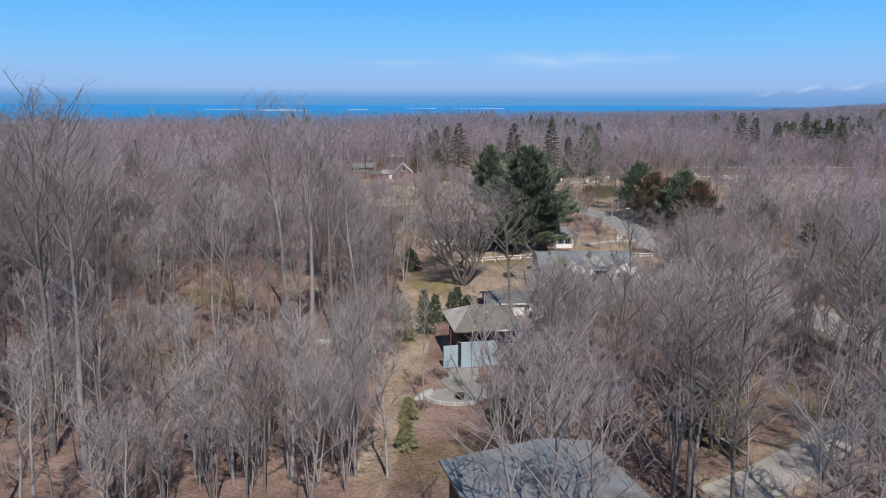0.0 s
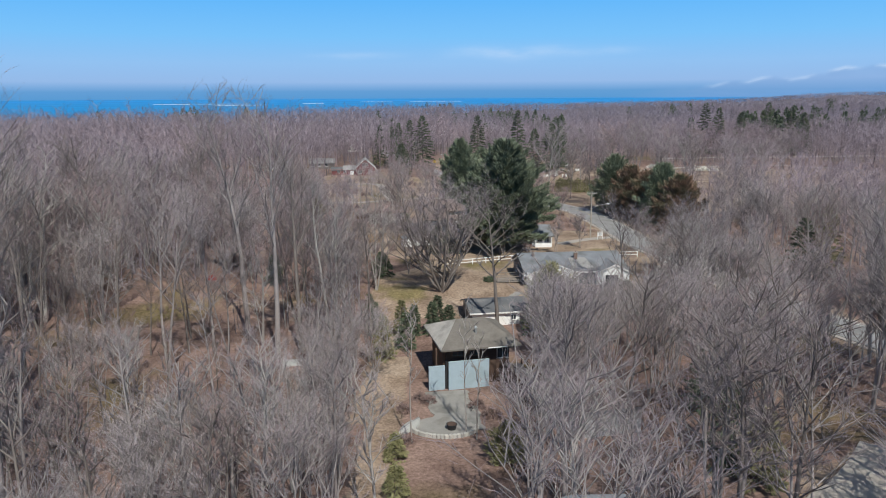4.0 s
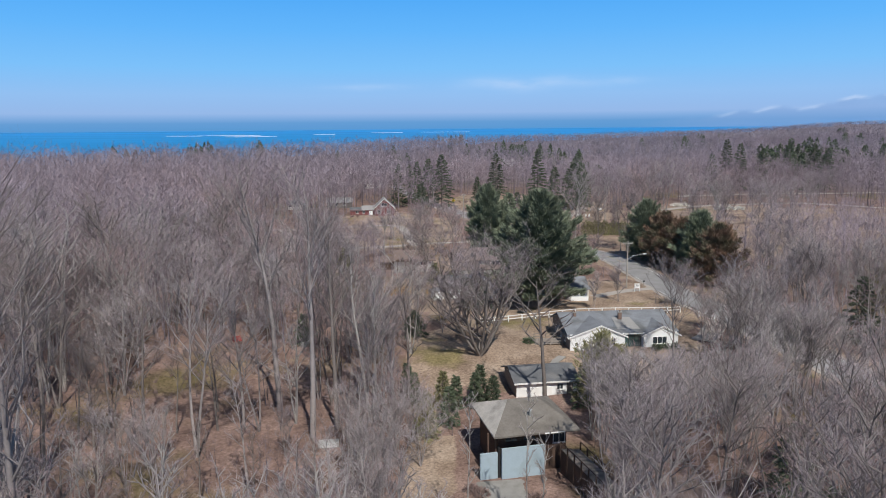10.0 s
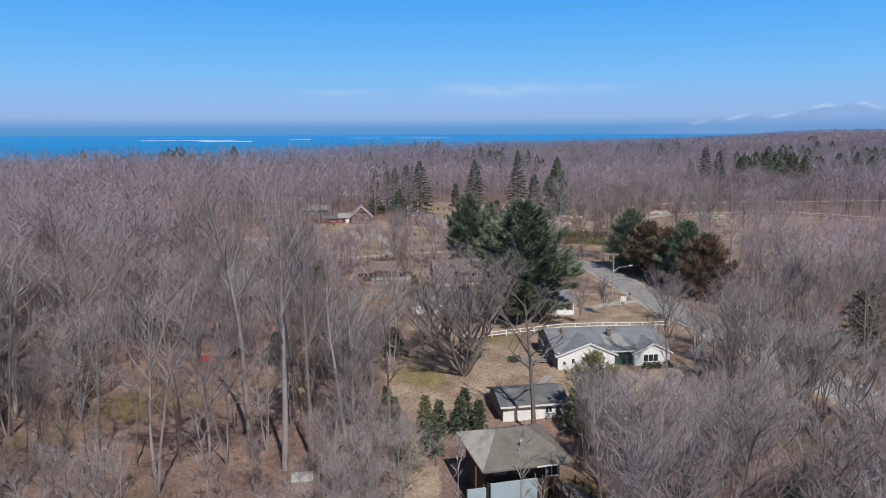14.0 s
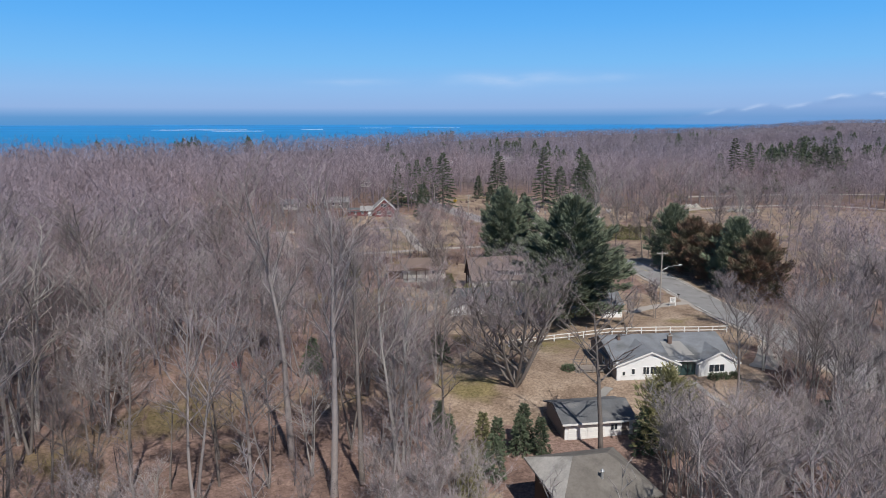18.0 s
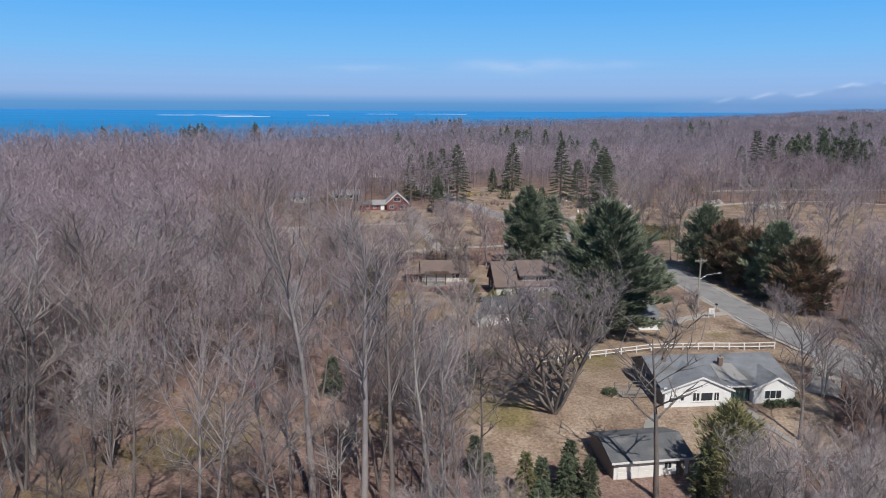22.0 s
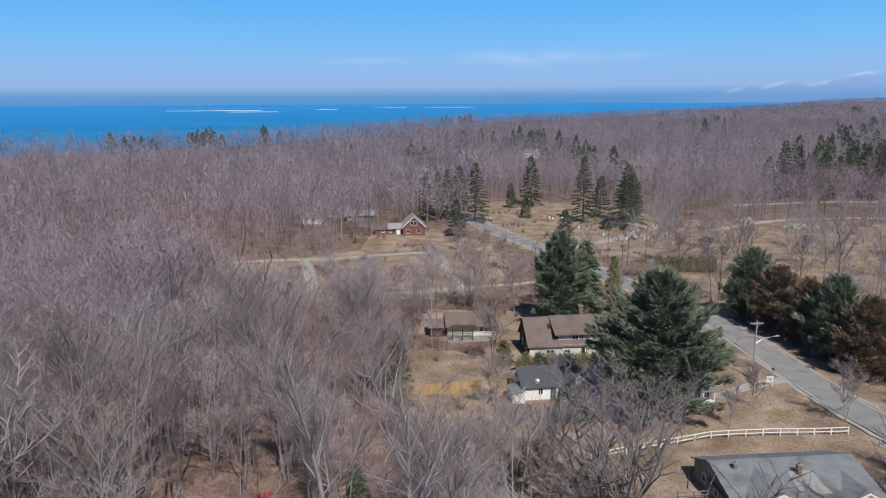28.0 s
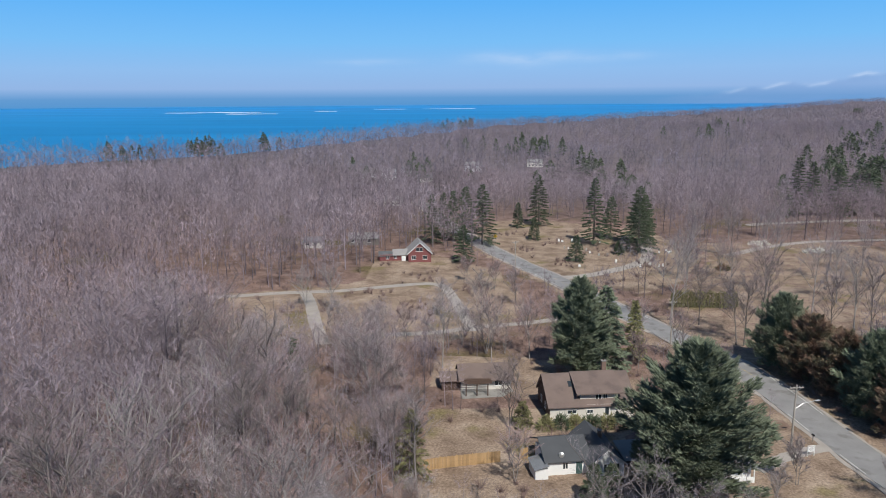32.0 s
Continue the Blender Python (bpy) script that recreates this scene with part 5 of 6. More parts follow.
def in_view(X, Y, margin):
    """The part of the woods on the lake side of the start, within the fan that the flight looks over."""
    return np.abs(X + 5) < 0.67 * (Y + 12) + margin


# nearest woods: trees of their own
X, Y, Hs, rng = scatter(-110, 115, 14, 175, 5.4, 11)
k = in_view(X, Y, 6)
X, Y, Hs = X[k], Y[k], Hs[k]
order = np.argsort(np.hypot(X + 2, (Y - 55) * 0.75))
first = order[:215]
X3, Y3, H3, rng3 = scatter(6, 52, 42, 100, 6.2, 31, 0.85)
X5, Y5, H5, rng5 = scatter(-24, -8.5, 34, 84, 3.7, 51, 0.6)
X6, Y6, H6, rng6 = scatter(-48, -8, 40, 90, 4.3, 61, 0.6)
X, Y, Hs = np.r_[X, X3, X5, X6], np.r_[Y, Y3, Y5, Y6], np.r_[Hs, H3, H5 * 0.72, H6 * 0.85]
rest = order[215:]
first = np.r_[first, np.arange(len(order), len(X))]
masters = {}
for j in first:
    i = int(rng.integers(7, 10)) if Hs[j] < 15.5 and X[j] > 3 else int(rng.integers(7))
    if -46 < X[j] < -8 and Y[j] < 86:
        i = int(rng.integers(10, 13)) if j < len(order) else (10, 12, 8, 9, 7)[int(rng.integers(5))]
    elif X[j] < -30 and Y[j] < 95:
        i = (1, 3, 4, 3, 6)[int(rng.integers(5))]
    H, kw, bark, tw = NEAR[i]
    yaw, s = float(rng.uniform(0, 360)), float(Hs[j] / H)
    m = at(float(X[j]), float(Y[j]), yaw)
    if i not in masters:
        masters[i] = tree_object(("bare_maple", "bare_tree", "bare_tree", "bare_oak", "bare_maple", "bare_tree", "bare_tree", "bare_tree", "bare_maple", "bare_tree", "slender_tree", "slender_tree", "slender_tree")[i], ("tall leafless maple with grey bark and fine upswept twigs", "tall leafless forest tree with grey bark", "leafless tree forking into two grey stems", "tall leafless oak with dark bark", "leafless maple with reddish budding twigs", "leafless tree with several pale stems", "broad leafless tree with two grey stems", "round-crowned leafless tree with dense grey twigs", "round-crowned leafless maple with grey-brown twigs", "low leafless tree with several grey stems", "slender leafless tree with a straight grey trunk", "slender leafless tree with a straight pale trunk", "slender leafless tree with reddish twigs")[i], 500 + i, m, bark, tw, "bare woodland trees", **kw)
        ob = masters[i]
        ob.scale = (s, s, s)
    else:
        ob = copy_thing(masters[i], m)
        ob.scale = (s, s, s)
X2, Y2, H2, rng2 = scatter(-95, 60, 34, 205, 4.1, 21, 0.3)
k2 = in_view(X2, Y2, 4)
X4, Y4, H4, rng4 = scatter(-88, -10, 112, 210, 4.7, 41, 0.6)
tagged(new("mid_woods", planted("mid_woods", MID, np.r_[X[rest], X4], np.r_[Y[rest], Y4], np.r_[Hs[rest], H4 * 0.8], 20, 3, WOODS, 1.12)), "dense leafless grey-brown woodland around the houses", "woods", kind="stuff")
# saplings toned down to 0.62, the shade between the trunks put into their colour
tagged(new("young_growth", planted("young_growth", YOUNG, X2[k2], Y2[k2], H2[k2] * 0.5, 12, 8, WOODS, 0.62)), "thin leafless saplings between the taller trees, coloured dark as in shade", "woods", kind="stuff")

X, Y, Hs, rng = scatter(-330, 330, 175, 470, 6.8, 12, 0.6)
k = in_view(X, Y, 10) & ((Y < 470) & (Y >= 175))
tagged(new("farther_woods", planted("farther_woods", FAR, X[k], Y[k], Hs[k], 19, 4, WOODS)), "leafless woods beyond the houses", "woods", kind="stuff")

X, Y, Hs, rng = scatter(-900, 1100, 470, 1500, 14.2, 13, 0.65)
k = in_view(X, Y, 20)
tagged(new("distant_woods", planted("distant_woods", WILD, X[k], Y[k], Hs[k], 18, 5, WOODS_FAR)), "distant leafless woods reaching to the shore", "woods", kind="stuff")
X, Y, Hs, rng = scatter(-300, 3400, 1500, 4500, 34, 14, 0.7)
k = in_view(X, Y, 20)
tagged(new("horizon_woods", planted("horizon_woods", [(v * np.array([3.6, 3.6, 1.0]), t, k) for v, t, k in [light_model(340 + i, 18, 9, 7, 0.32, 0.38, 0.12, 0.07) for i in range(6)]], X[k], Y[k], Hs[k], 18, 6, WOODS_FAR)), "leafless woods towards the horizon, haze put in as purple-grey colour", "woods", kind="stuff")


# ---- single trees and conifers ----
yard = tree_object("yard_tree", "wide old leafless tree with many low arching limbs on the lawn", 901, at(-2.0, 112.2), BARK_DARK, TWIG, H=18.5, spread=0.3, clear=0.18, limbs=72, subs=6, twigs=8, tips=3, forks=8, flare=0.75, curl=0.15, rise=0.3, lean=0.3, rad=0.5, tip_w=0.03)
for x, y, h, s, lab, bk, tw in ((-15.8, 90.6, 24, 0.16, "tall leafless tree with slim straight pale trunk", BARK_PALE, TWIG), (-28.1, 94.2, 32.5, 0.2, "very tall leafless tree with thick pale trunk above the woods", BARK, TWIG_DARK),
                                (-22.1, 85.6, 31, 0.2, "very tall leafless tree with forked grey trunk above the woods", BARK, TWIG_DARK), (-19.6, 88.3, 26, 0.2, "tall dark leafless tree", BARK_DARK, TWIG_DARK), (-34.0, 80.5, 21, 0.3, "big leafless maple with forked grey trunk and wide crown", BARK, TWIG_PALE), (-31.0, 88.0, 17, 0.3, "leafless maple with wide grey crown", BARK, TWIG),
                                (6.3, 28.2, 20.5, 0.26, "tall many-stemmed leafless tree beside the grey-roofed house", BARK, TWIG), (9.8, 29.0, 16.5, 0.28, "forked leafless tree beside the grey-roofed house", BARK, TWIG), (20.6, 46.5, 17, 0.26, "tall leafless tree with a straight grey trunk", BARK, TWIG), (22.4, 42, 19, 0.28, "tall leafless tree with dark spreading limbs", BARK_DARK, TWIG), (-5.6, 48.0, 13, 0.22, "slim pale leafless tree beside the grass strip", BARK_PALE, TWIG), (-13.9, 46.8, 15, 0.24, "pale leafless tree in the woods", BARK_PALE, TWIG),
                                *[(x, y, h, 0.34, "round-crowned leafless tree beside the raised walkway", b, t) for x, y, h, b, t in ((7.6, 56.5, 10, BARK_PALE, TWIG), (9.6, 61, 10.5, BARK, TWIG), (10.8, 67.5, 10, BARK, TWIG), (11.4, 74.5, 9.5, BARK, TWIG_RED), (9.0, 50.5, 10, BARK, TWIG), (5.6, 46, 12, BARK, TWIG), (8.6, 43.5, 14, BARK_PALE, TWIG), (12.5, 46, 13, BARK, TWIG))], *[(x, y, h, 0.36, "big leafless maple with forked grey trunk and wide crown", b, t) for x, y, h, b, t in ((-17, 109, 14, BARK_DARK, TWIG), (-52, 102, 18, BARK_PALE, TWIG_RED))], *[(x, y, h, 0.2, "very tall leafless tree rising above the woods", b, TWIG_DARK) for x, y, h, b in ((-38, 50, 32, BARK_DARK), (-33, 47, 31, BARK), (-42, 60, 31.5, BARK_DARK))], (25.8, 107.4, 15, 0.28, "leafless tree before the white house", BARK, TWIG), (33.5, 105, 13, 0.32, "leafless tree with spreading dark limbs", BARK_DARK, TWIG_DARK), *[(x, y, h, 0.34, "leafless tree between the white house and the road", BARK, t) for x, y, h, t in ((36.5, 112, 12, TWIG), (33.2, 117, 8.5, TWIG_RED), (38.5, 117.5, 12, TWIG), (36.6, 124, 8, TWIG_RED), (41, 112, 13, TWIG), (31.5, 105.5, 9, TWIG_RED), (37, 106, 12, TWIG), (42.5, 120, 10, TWIG))],
                                (-36, 166, 14, 0.42, "broad rounded leafless tree with grey twigs", BARK, TWIG), (-25, 190, 13, 0.36, "leafless tree with pale leaning limbs by the outbuilding", BARK_PALE, TWIG), (-33, 176, 6, 0.42, "low reddish leafless tree by the yard", BARK, TWIG_RED), (-1, 201, 10, 0.38, "leafless maple with reddish twigs", BARK, TWIG_RED), (14.5, 191, 6, 0.42, "low reddish leafless tree beside the pines", BARK, TWIG_RED), (28.5, 219, 19.5, 0.36, "large leafless tree with pale crooked limbs", BARK_PALE, TWIG), (35.6, 220, 13, 0.34, "leafless tree with dark forked limbs", BARK_DARK, TWIG_DARK), (39.2, 205.5, 14, 0.26, "tall leafless tree with dark trunk by the road", BARK_DARK, TWIG), (40.6, 204.8, 15, 0.28, "tall leafless tree with dark trunk by the road", BARK_DARK, TWIG), (43.1, 203.7, 20, 0.32, "tall leafless tree with dark trunk by the road", BARK_DARK, TWIG_RED), (-62, 233, 10, 0.36, "pale twiggy leafless tree at the edge of the field", BARK_PALE, TWIG), (-55, 231, 11, 0.36, "pale twiggy leafless tree at the edge of the field", BARK_PALE, TWIG), (-41, 205, 8, 0.42, "bushy leafless tree below the field", BARK, TWIG), (-34, 209, 7, 0.45, "bushy leafless tree below the field", BARK, TWIG_RED), (-17, 222, 11, 0.36, "leafless tree with pale forked limbs beside the lane", BARK_PALE, TWIG), (-15, 193, 13, 0.34, "leafless maple with reddish twigs beside the outbuilding", BARK, TWIG_RED), (-7, 196, 12, 0.34, "leafless maple with reddish twigs", BARK, TWIG_RED), (-13.0, 163, 11.5, 0.36, "leafless tree with bent dark limbs", BARK_DARK, TWIG_DARK),
                                (46, 264, 15, 0.34, "large leafless tree with pale crooked limbs", BARK_PALE, TWIG), (40, 246, 13, 0.3, "leafless tree with pale limbs", BARK_PALE, TWIG), (65, 226, 18, 0.3, "tall leafless tree on the far lawn", BARK, TWIG), (62.7, 248, 21, 0.34, "tall leafless tree on the far lawn", BARK, TWIG),
                                (67, 210.5, 18, 0.3, "tall leafless tree on the far lawn", BARK_PALE, TWIG), (54, 226, 14, 0.28, "leafless tree on the far lawn", BARK_DARK, TWIG_DARK), (86, 262, 17, 0.32, "leafless maple with reddish crown", BARK, TWIG_RED), (56, 150, 15, 0.3, "leafless tree beside the road", BARK, TWIG), (60, 143, 16, 0.3, "leafless tree beside the road", BARK, TWIG), (100, 270, 15, 0.3, "tall leafless tree on the far lawn", BARK, TWIG),
                                *[(x, y, h, 0.33, "tall spreading leafless tree beside the far lawn", b, t) for x, y, h, b, t in ((112, 250, 17, BARK, TWIG), (67.4, 204, 17, BARK_DARK, TWIG), (80, 208, 17, BARK, TWIG), (92, 222, 15, BARK, TWIG), (57, 268, 11, BARK, TWIG), (120, 282, 14, BARK, TWIG), (74, 200, 17, BARK, TWIG), (58, 202, 15, BARK_DARK, TWIG), (52, 246, 13, BARK, TWIG_RED), (78, 240, 14, BARK, TWIG), (98, 252, 14, BARK, TWIG), (70, 296, 15, BARK, TWIG), (80, 326, 16, BARK, TWIG), (96, 330, 17, BARK, TWIG_RED), (62, 312, 15, BARK, TWIG), (134, 300, 15, BARK, TWIG))], (-12, 252, 8, 0.34, "small reddish leafless tree by the field", BARK, TWIG_RED), (-7, 238, 9, 0.34, "small leafless tree by the field", BARK, TWIG), (-26, 226, 9, 0.34, "small leafless tree beside the lane", BARK_PALE, TWIG), (-20, 262, 7, 0.36, "small leafless tree near the lane", BARK, TWIG_RED),
                                (24, 196, 9, 0.4, "spreading reddish leafless tree near the road", BARK, TWIG_RED), (19, 210, 8, 0.4, "spreading reddish leafless tree near the road", BARK, TWIG_RED), (27, 182, 7, 0.4, "bushy leafless tree beside the road", BARK, TWIG_RED), (26, 146, 6.5, 0.3, "young leafless tree on the lawn", BARK, TWIG), (20, 139, 7, 0.25, "young leafless tree by the white fence", BARK, TWIG),
                                (37, 141, 8, 0.36, "leafless tree beside the road", BARK, TWIG), (43.5, 104, 13, 0.32, "leafless tree beside the road", BARK, TWIG), (-13.5, 145, 8, 0.36, "reddish leafless tree by the wooden fence", BARK, TWIG_RED), (-31, 150, 10, 0.3, "leafless tree with fine reddish twigs", BARK, TWIG_RED), *[(x, y, h, 0.38, "round-crowned leafless tree beside the yard", BARK, TWIG) for x, y, h in ((-12, 122, 10), (-8, 124, 9.5), (-16, 118, 10), (-6.5, 127, 8))]):
    tree_object("bare_tree", lab, int(700 + x * 3 + y), at(x, y, x * 37 % 360), bk, tw, H=h, spread=s, clear=0.3 if h < 20 else 0.5, limbs=18, subs=5, twigs=8, tips=2, forks=2 if h < 12 or 20 < h < 25 else 1, flare=0.18, tip_w=0.024 if y < 140 else 0.046)
tree_object("bare_tree", "tall dark leafless tree with crooked limbs beside the garage", 933, at(6.2, 95.4), BARK_DARK, TWIG_DARK, H=18.5, spread=0.26, clear=0.45, limbs=13, subs=4, twigs=5, tips=1, rad=0.34, thick=1.3, rise=0.1, tip_w=0.026)
# dense round crowns in the woods beyond the yard
crowns = (("round-crowned leafless tree with dense pinkish twigs", BARK, TWIG_RED), ("round-crowned leafless tree with dense pale grey twigs", BARK, TWIG_PALE))
crown_of = {}
CX, CY, CH, crng = scatter(-92, -14, 104, 205, 11.0, 71, 0.8)
spots = [(-36, 166, 15, 0), (-50, 158, 15, 0), (-42, 186, 13, 0), (-58, 180, 14, 1), (-16, 199, 12, 0), (-9, 79, 8.5, 1), (-12.5, 76, 9.5, 1), (-10.5, 85, 8, 0), (-13, 70, 9, 1)] + [(float(a), float(b), float(min(c, 17)), k % 2) for k, (a, b, c) in enumerate(zip(CX, CY, CH))]
for x, y, h, k in spots:
    lab, bk, tw = crowns[k]
    if k not in crown_of:
        crown_of[k] = tree_object("round_tree", lab, 960 + k, at(x, y), bk, tw, "round-crowned woodland trees", H=14, spread=0.3, clear=0.2, limbs=25, subs=6, twigs=8, tips=3, forks=5, flare=0.3, curl=0.08, rise=0.3, tip_w=0.028)
        crown_of[k].scale = (h / 14,) * 3
    else:
        copy_thing(crown_of[k], at(x, y, x * 53 % 360)).scale = (h / 14,) * 3
# slim poles before the blue house
for x, y, h in ((-3.9, 63.5, 15), (1.3, 65.5, 14.5), (2.3, 64.2, 12), (-9.0, 50.5, 13)):
    tree_object("slim_tree", "slim pale leafless tree with a bare stem", int(800 + y * 7), at(x, y, 50 * x), BARK_PALE, TWIG, H=h, spread=0.1, clear=0.4, limbs=9, subs=3, twigs=6, tips=2, rad=0.09, tip_w=0.016)

conifer("white_pine", "large old white pine with billowing dark green boughs", 41, (10.0, 142.4), 21.5, 10.5, "pine", NEEDLE, dens=1.8)
conifer("white_pine", "tall dark green pine behind the brown-roofed house", 42, (1.6, 186), 19.5, 6.7, "pine", NEEDLE, dens=1.5)
conifer("white_pine", "dark green pine behind the brown-roofed house", 43, (7.0, 188), 18, 6.0, "spruce", NEEDLE, dens=1.3)
conifer("pine", "narrow olive-brown pine beside the road", 58, (14.5, 196), 13, 2.6, "spruce", NEEDLE_OLIVE)
for i, (x, y, h, r, mt, lab) in enumerate(((42.5, 191, 13.5, 5.4, NEEDLE, "dark green pine beside the road"), (45.2, 184, 11.5, 5.2, NEEDLE_BROWN, "pine with browned needles beside the road"), (47.3, 176, 11, 4.8, NEEDLE_BROWN, "pine with rust-brown needles beside the road"),
                                           (48.8, 168.5, 13.5, 5.0, NEEDLE, "dark green pine beside the road"), (50.2, 160.5, 12, 5.2, NEEDLE_BROWN, "pine with browned needles beside the road"))):
    conifer("roadside_pine", lab, 60 + i, (x, y), h * 1.1, r * 1.3, "pine", mt, "pines along the road", bare=0.02, dens=1.3)
SPRUCE = [(27.4, 318, 25.5, 4.6), (11.4, 362, 22, 5), (43.6, 316, 22.5, 6.5), (-20.3, 330, 21, 4.5), (-21, 288, 13, 3.6), (16.5, 289, 9, 3.2), (-33, 322, 19, 3.4), (-29, 334, 18, 3.2), (36, 330, 17, 4), (2, 356, 11, 2.4), (47, 322, 18, 5), (33, 300, 5, 2)]
SPRUCE += [(-14, 318, 23, 5.5), (6.2, 328, 9, 2.2), (40.3, 303, 20, 6), (-25, 326, 20, 3)]
SPRUCE += [(122 + 8.5 * i, 380 + 4 * (i % 3), 20 + 2.5 * (i * 7 % 4), 5.0) for i in range(8)]
for i, (x, y, h, r) in enumerate(SPRUCE):
    conifer("spruce", "tall dark green spruce by the cemetery" if i < 16 else "dark green spruce in a far row", 80 + i, (x, y), h, r * 1.3, "spruce", NEEDLE_SPRUCE, "far spruces", dens=0.85)
for i, (x, y, h, r) in enumerate(((-10.8, 95, 6.2, 1.6), (-7.1, 94.5, 6.8, 1.7), (-5.4, 95.3, 5.6, 1.5), (-2.9, 95.2, 6.2, 1.7), (-0.6, 95.4, 5.6, 1.6), (-6.2, 89.5, 6.5, 1.9), (-8.8, 86, 7.5, 2.2), (-2.2, 97.8, 6.5, 1.9), (-12, 99, 6, 1.6))):
    conifer("young_spruce", "young green spruce beside the garage lawn", 120 + i, (x, y), h * 0.78, r * 0.78, "spruce", NEEDLE_OLIVE if i in (1, 6) else NEEDLE_SPRUCE, "young spruces", dens=0.7, bare=0.03)
for i, (x, y, h, r, mt) in enumerate(((13.4, 96.2, 9.5, 4.6, NEEDLE_OLIVE), (17.2, 103.2, 5.2, 2.6, NEEDLE_OLIVE), (11.0, 96.0, 5.5, 1.8, NEEDLE_SPRUCE), (-28, 146.2, 11, 3.0, NEEDLE_OLIVE), (-50.3, 171, 13, 2.4, NEEDLE_SPRUCE), (-3.4, 140.2, 6.2, 2.4, NEEDLE_SPRUCE), (-0.8, 141.2, 5.6, 2.2, NEEDLE_SPRUCE), (26, 55.5, 7, 2.6, NEEDLE_OLIVE),
                                      (24.6, 59, 8, 3.0, NEEDLE_SPRUCE), (26.5, 70, 9, 3.2, NEEDLE_SPRUCE), (5.0, 59.8, 3.2, 2.0, NEEDLE_OLIVE), (-4.6, 53.5, 3.0, 1.3, NEEDLE_OLIVE), (-5.2, 60, 2.6, 1.2, NEEDLE_OLIVE), (31, 96, 6, 1.8, NEEDLE_SPRUCE), (-12.5, 122, 4.5, 2.6, NEEDLE_SPRUCE), (-11, 164, 4.5, 2.2, NEEDLE_OLIVE),
                                      (-30, 117, 5, 1.8, NEEDLE_SPRUCE), (58, 118, 11, 4, NEEDLE_SPRUCE), (66, 126, 12, 4, NEEDLE_OLIVE))):
    conifer("evergreen", "olive green evergreen with ragged boughs" if mt is NEEDLE_OLIVE else "dark green evergreen among bare trees", 150 + i, (x, y), h, r, "pine" if i in (0, 1, 10) else "spruce", mt, dens=0.75, bare=0.02)


def bush(name, label, seed, x, y, r, h, m, group="", blades_n=700):
    rng = np.random.default_rng(seed)
    d = rng.normal(size=(blades_n, 3))
    d /= np.linalg.norm(d, axis=1)[:, None]
    d[:, 2] = np.abs(d[:, 2])
    lump = 0.8 + 0.25 * np.sin(d[:, :1] * 5 + seed) * np.cos(d[:, 1:2] * 4)
    p = d * np.array([r, r, h]) * lump * rng.uniform(0.45, 1, (blades_n, 1)) ** 0.4
    q = p + (d + rng.normal(size=d.shape) * 0.5) * 0.22 * max(r, 0.6)
    rows = np.c_[p, q, np.full(blades_n, 0.10 * max(r, 0.6))]
    t = thing(name, label, "shrub", at(x, y), group)
    cr = new("foliage", big_mesh("foliage", *blades(rows, rng), [m]))
    st = new("stem", big_mesh("stem", *swept([(0, 0, -0.2, 0.1 * math.cos(c), 0.1 * math.sin(c), h * 0.7, 0.04, 0.02) for c in (0, 2.1, 4.2)], 4), [BARK_DARK]))
    cr.parent = st.parent = t
    return t


for i, (x, y) in enumerate(((25.3, 114.3), (26.7, 114.5), (28.3, 114.7), (20.0, 113.6), (18.6, 113.4))):
    bush("clipped_bush", "low rounded dark green bush under the house window", 200 + i, x, y, 0.85 if i < 3 else 0.4, 0.95 if i < 3 else 0.45, NEEDLE_SPRUCE, "foundation bushes")
bush("juniper", "spreading dark green juniper beside the wooden steps", 206, 6.0, 117.6, 1.1, 0.9, NEEDLE_SPRUCE)
for i, (x, y) in enumerate(((-4.6, 163.4), (-2.2, 163.2), (0.4, 163.3), (3.0, 163.6), (5.2, 163.8), (-7.2, 163))):
    bush("hedge_bush", "tall rounded green bush before the cream house", 210 + i, x, y, 1.8, 2.5, NEEDLE_OLIVE if i % 2 else NEEDLE_SPRUCE, "bushes before the cream house")
for i in range(18):
    conifer("arborvitae", "narrow olive green arborvitae in a hedge row", 230 + i % 3, (33.4 + 0.95 * i, 234.5 + 0.03 * i), 4.0 + 0.35 * (i * 5 % 3), 0.85, "spruce", NEEDLE_OLIVE, "arborvitae hedge", dens=0.5, bare=0.02)
for i, (x, y, r) in enumerate(((-2.6, 72.6, 1.0), (-3.6, 73.4, 0.9), (2.6, 71.5, 1.1), (4.0, 69.5, 1.2), (-5.2, 70.4, 0.9), (-4.6, 63.2, 1.0))):
    bush("bed_shrub", "low russet twiggy shrub in a planting bed", 250 + i, x, y, r, 0.9, SHRUB, "planting beds", 400)

for i, (x, y, r) in enumerate(((87, 318, 2.6), (91, 320, 2.2), (100, 303, 2.6), (104, 304, 3.0), (108, 303, 2.2))):
    bush("reed_clump", "bleached pale clump of reeds on the far lawn", 270 + i, x, y, r, 1.6, STRAW, "reed clumps", 300)
bush("dark_shrub", "low dark shrub on the dry lawn", 280, 61.2, 277.3, 2.4, 2.2, NEEDLE_BROWN)

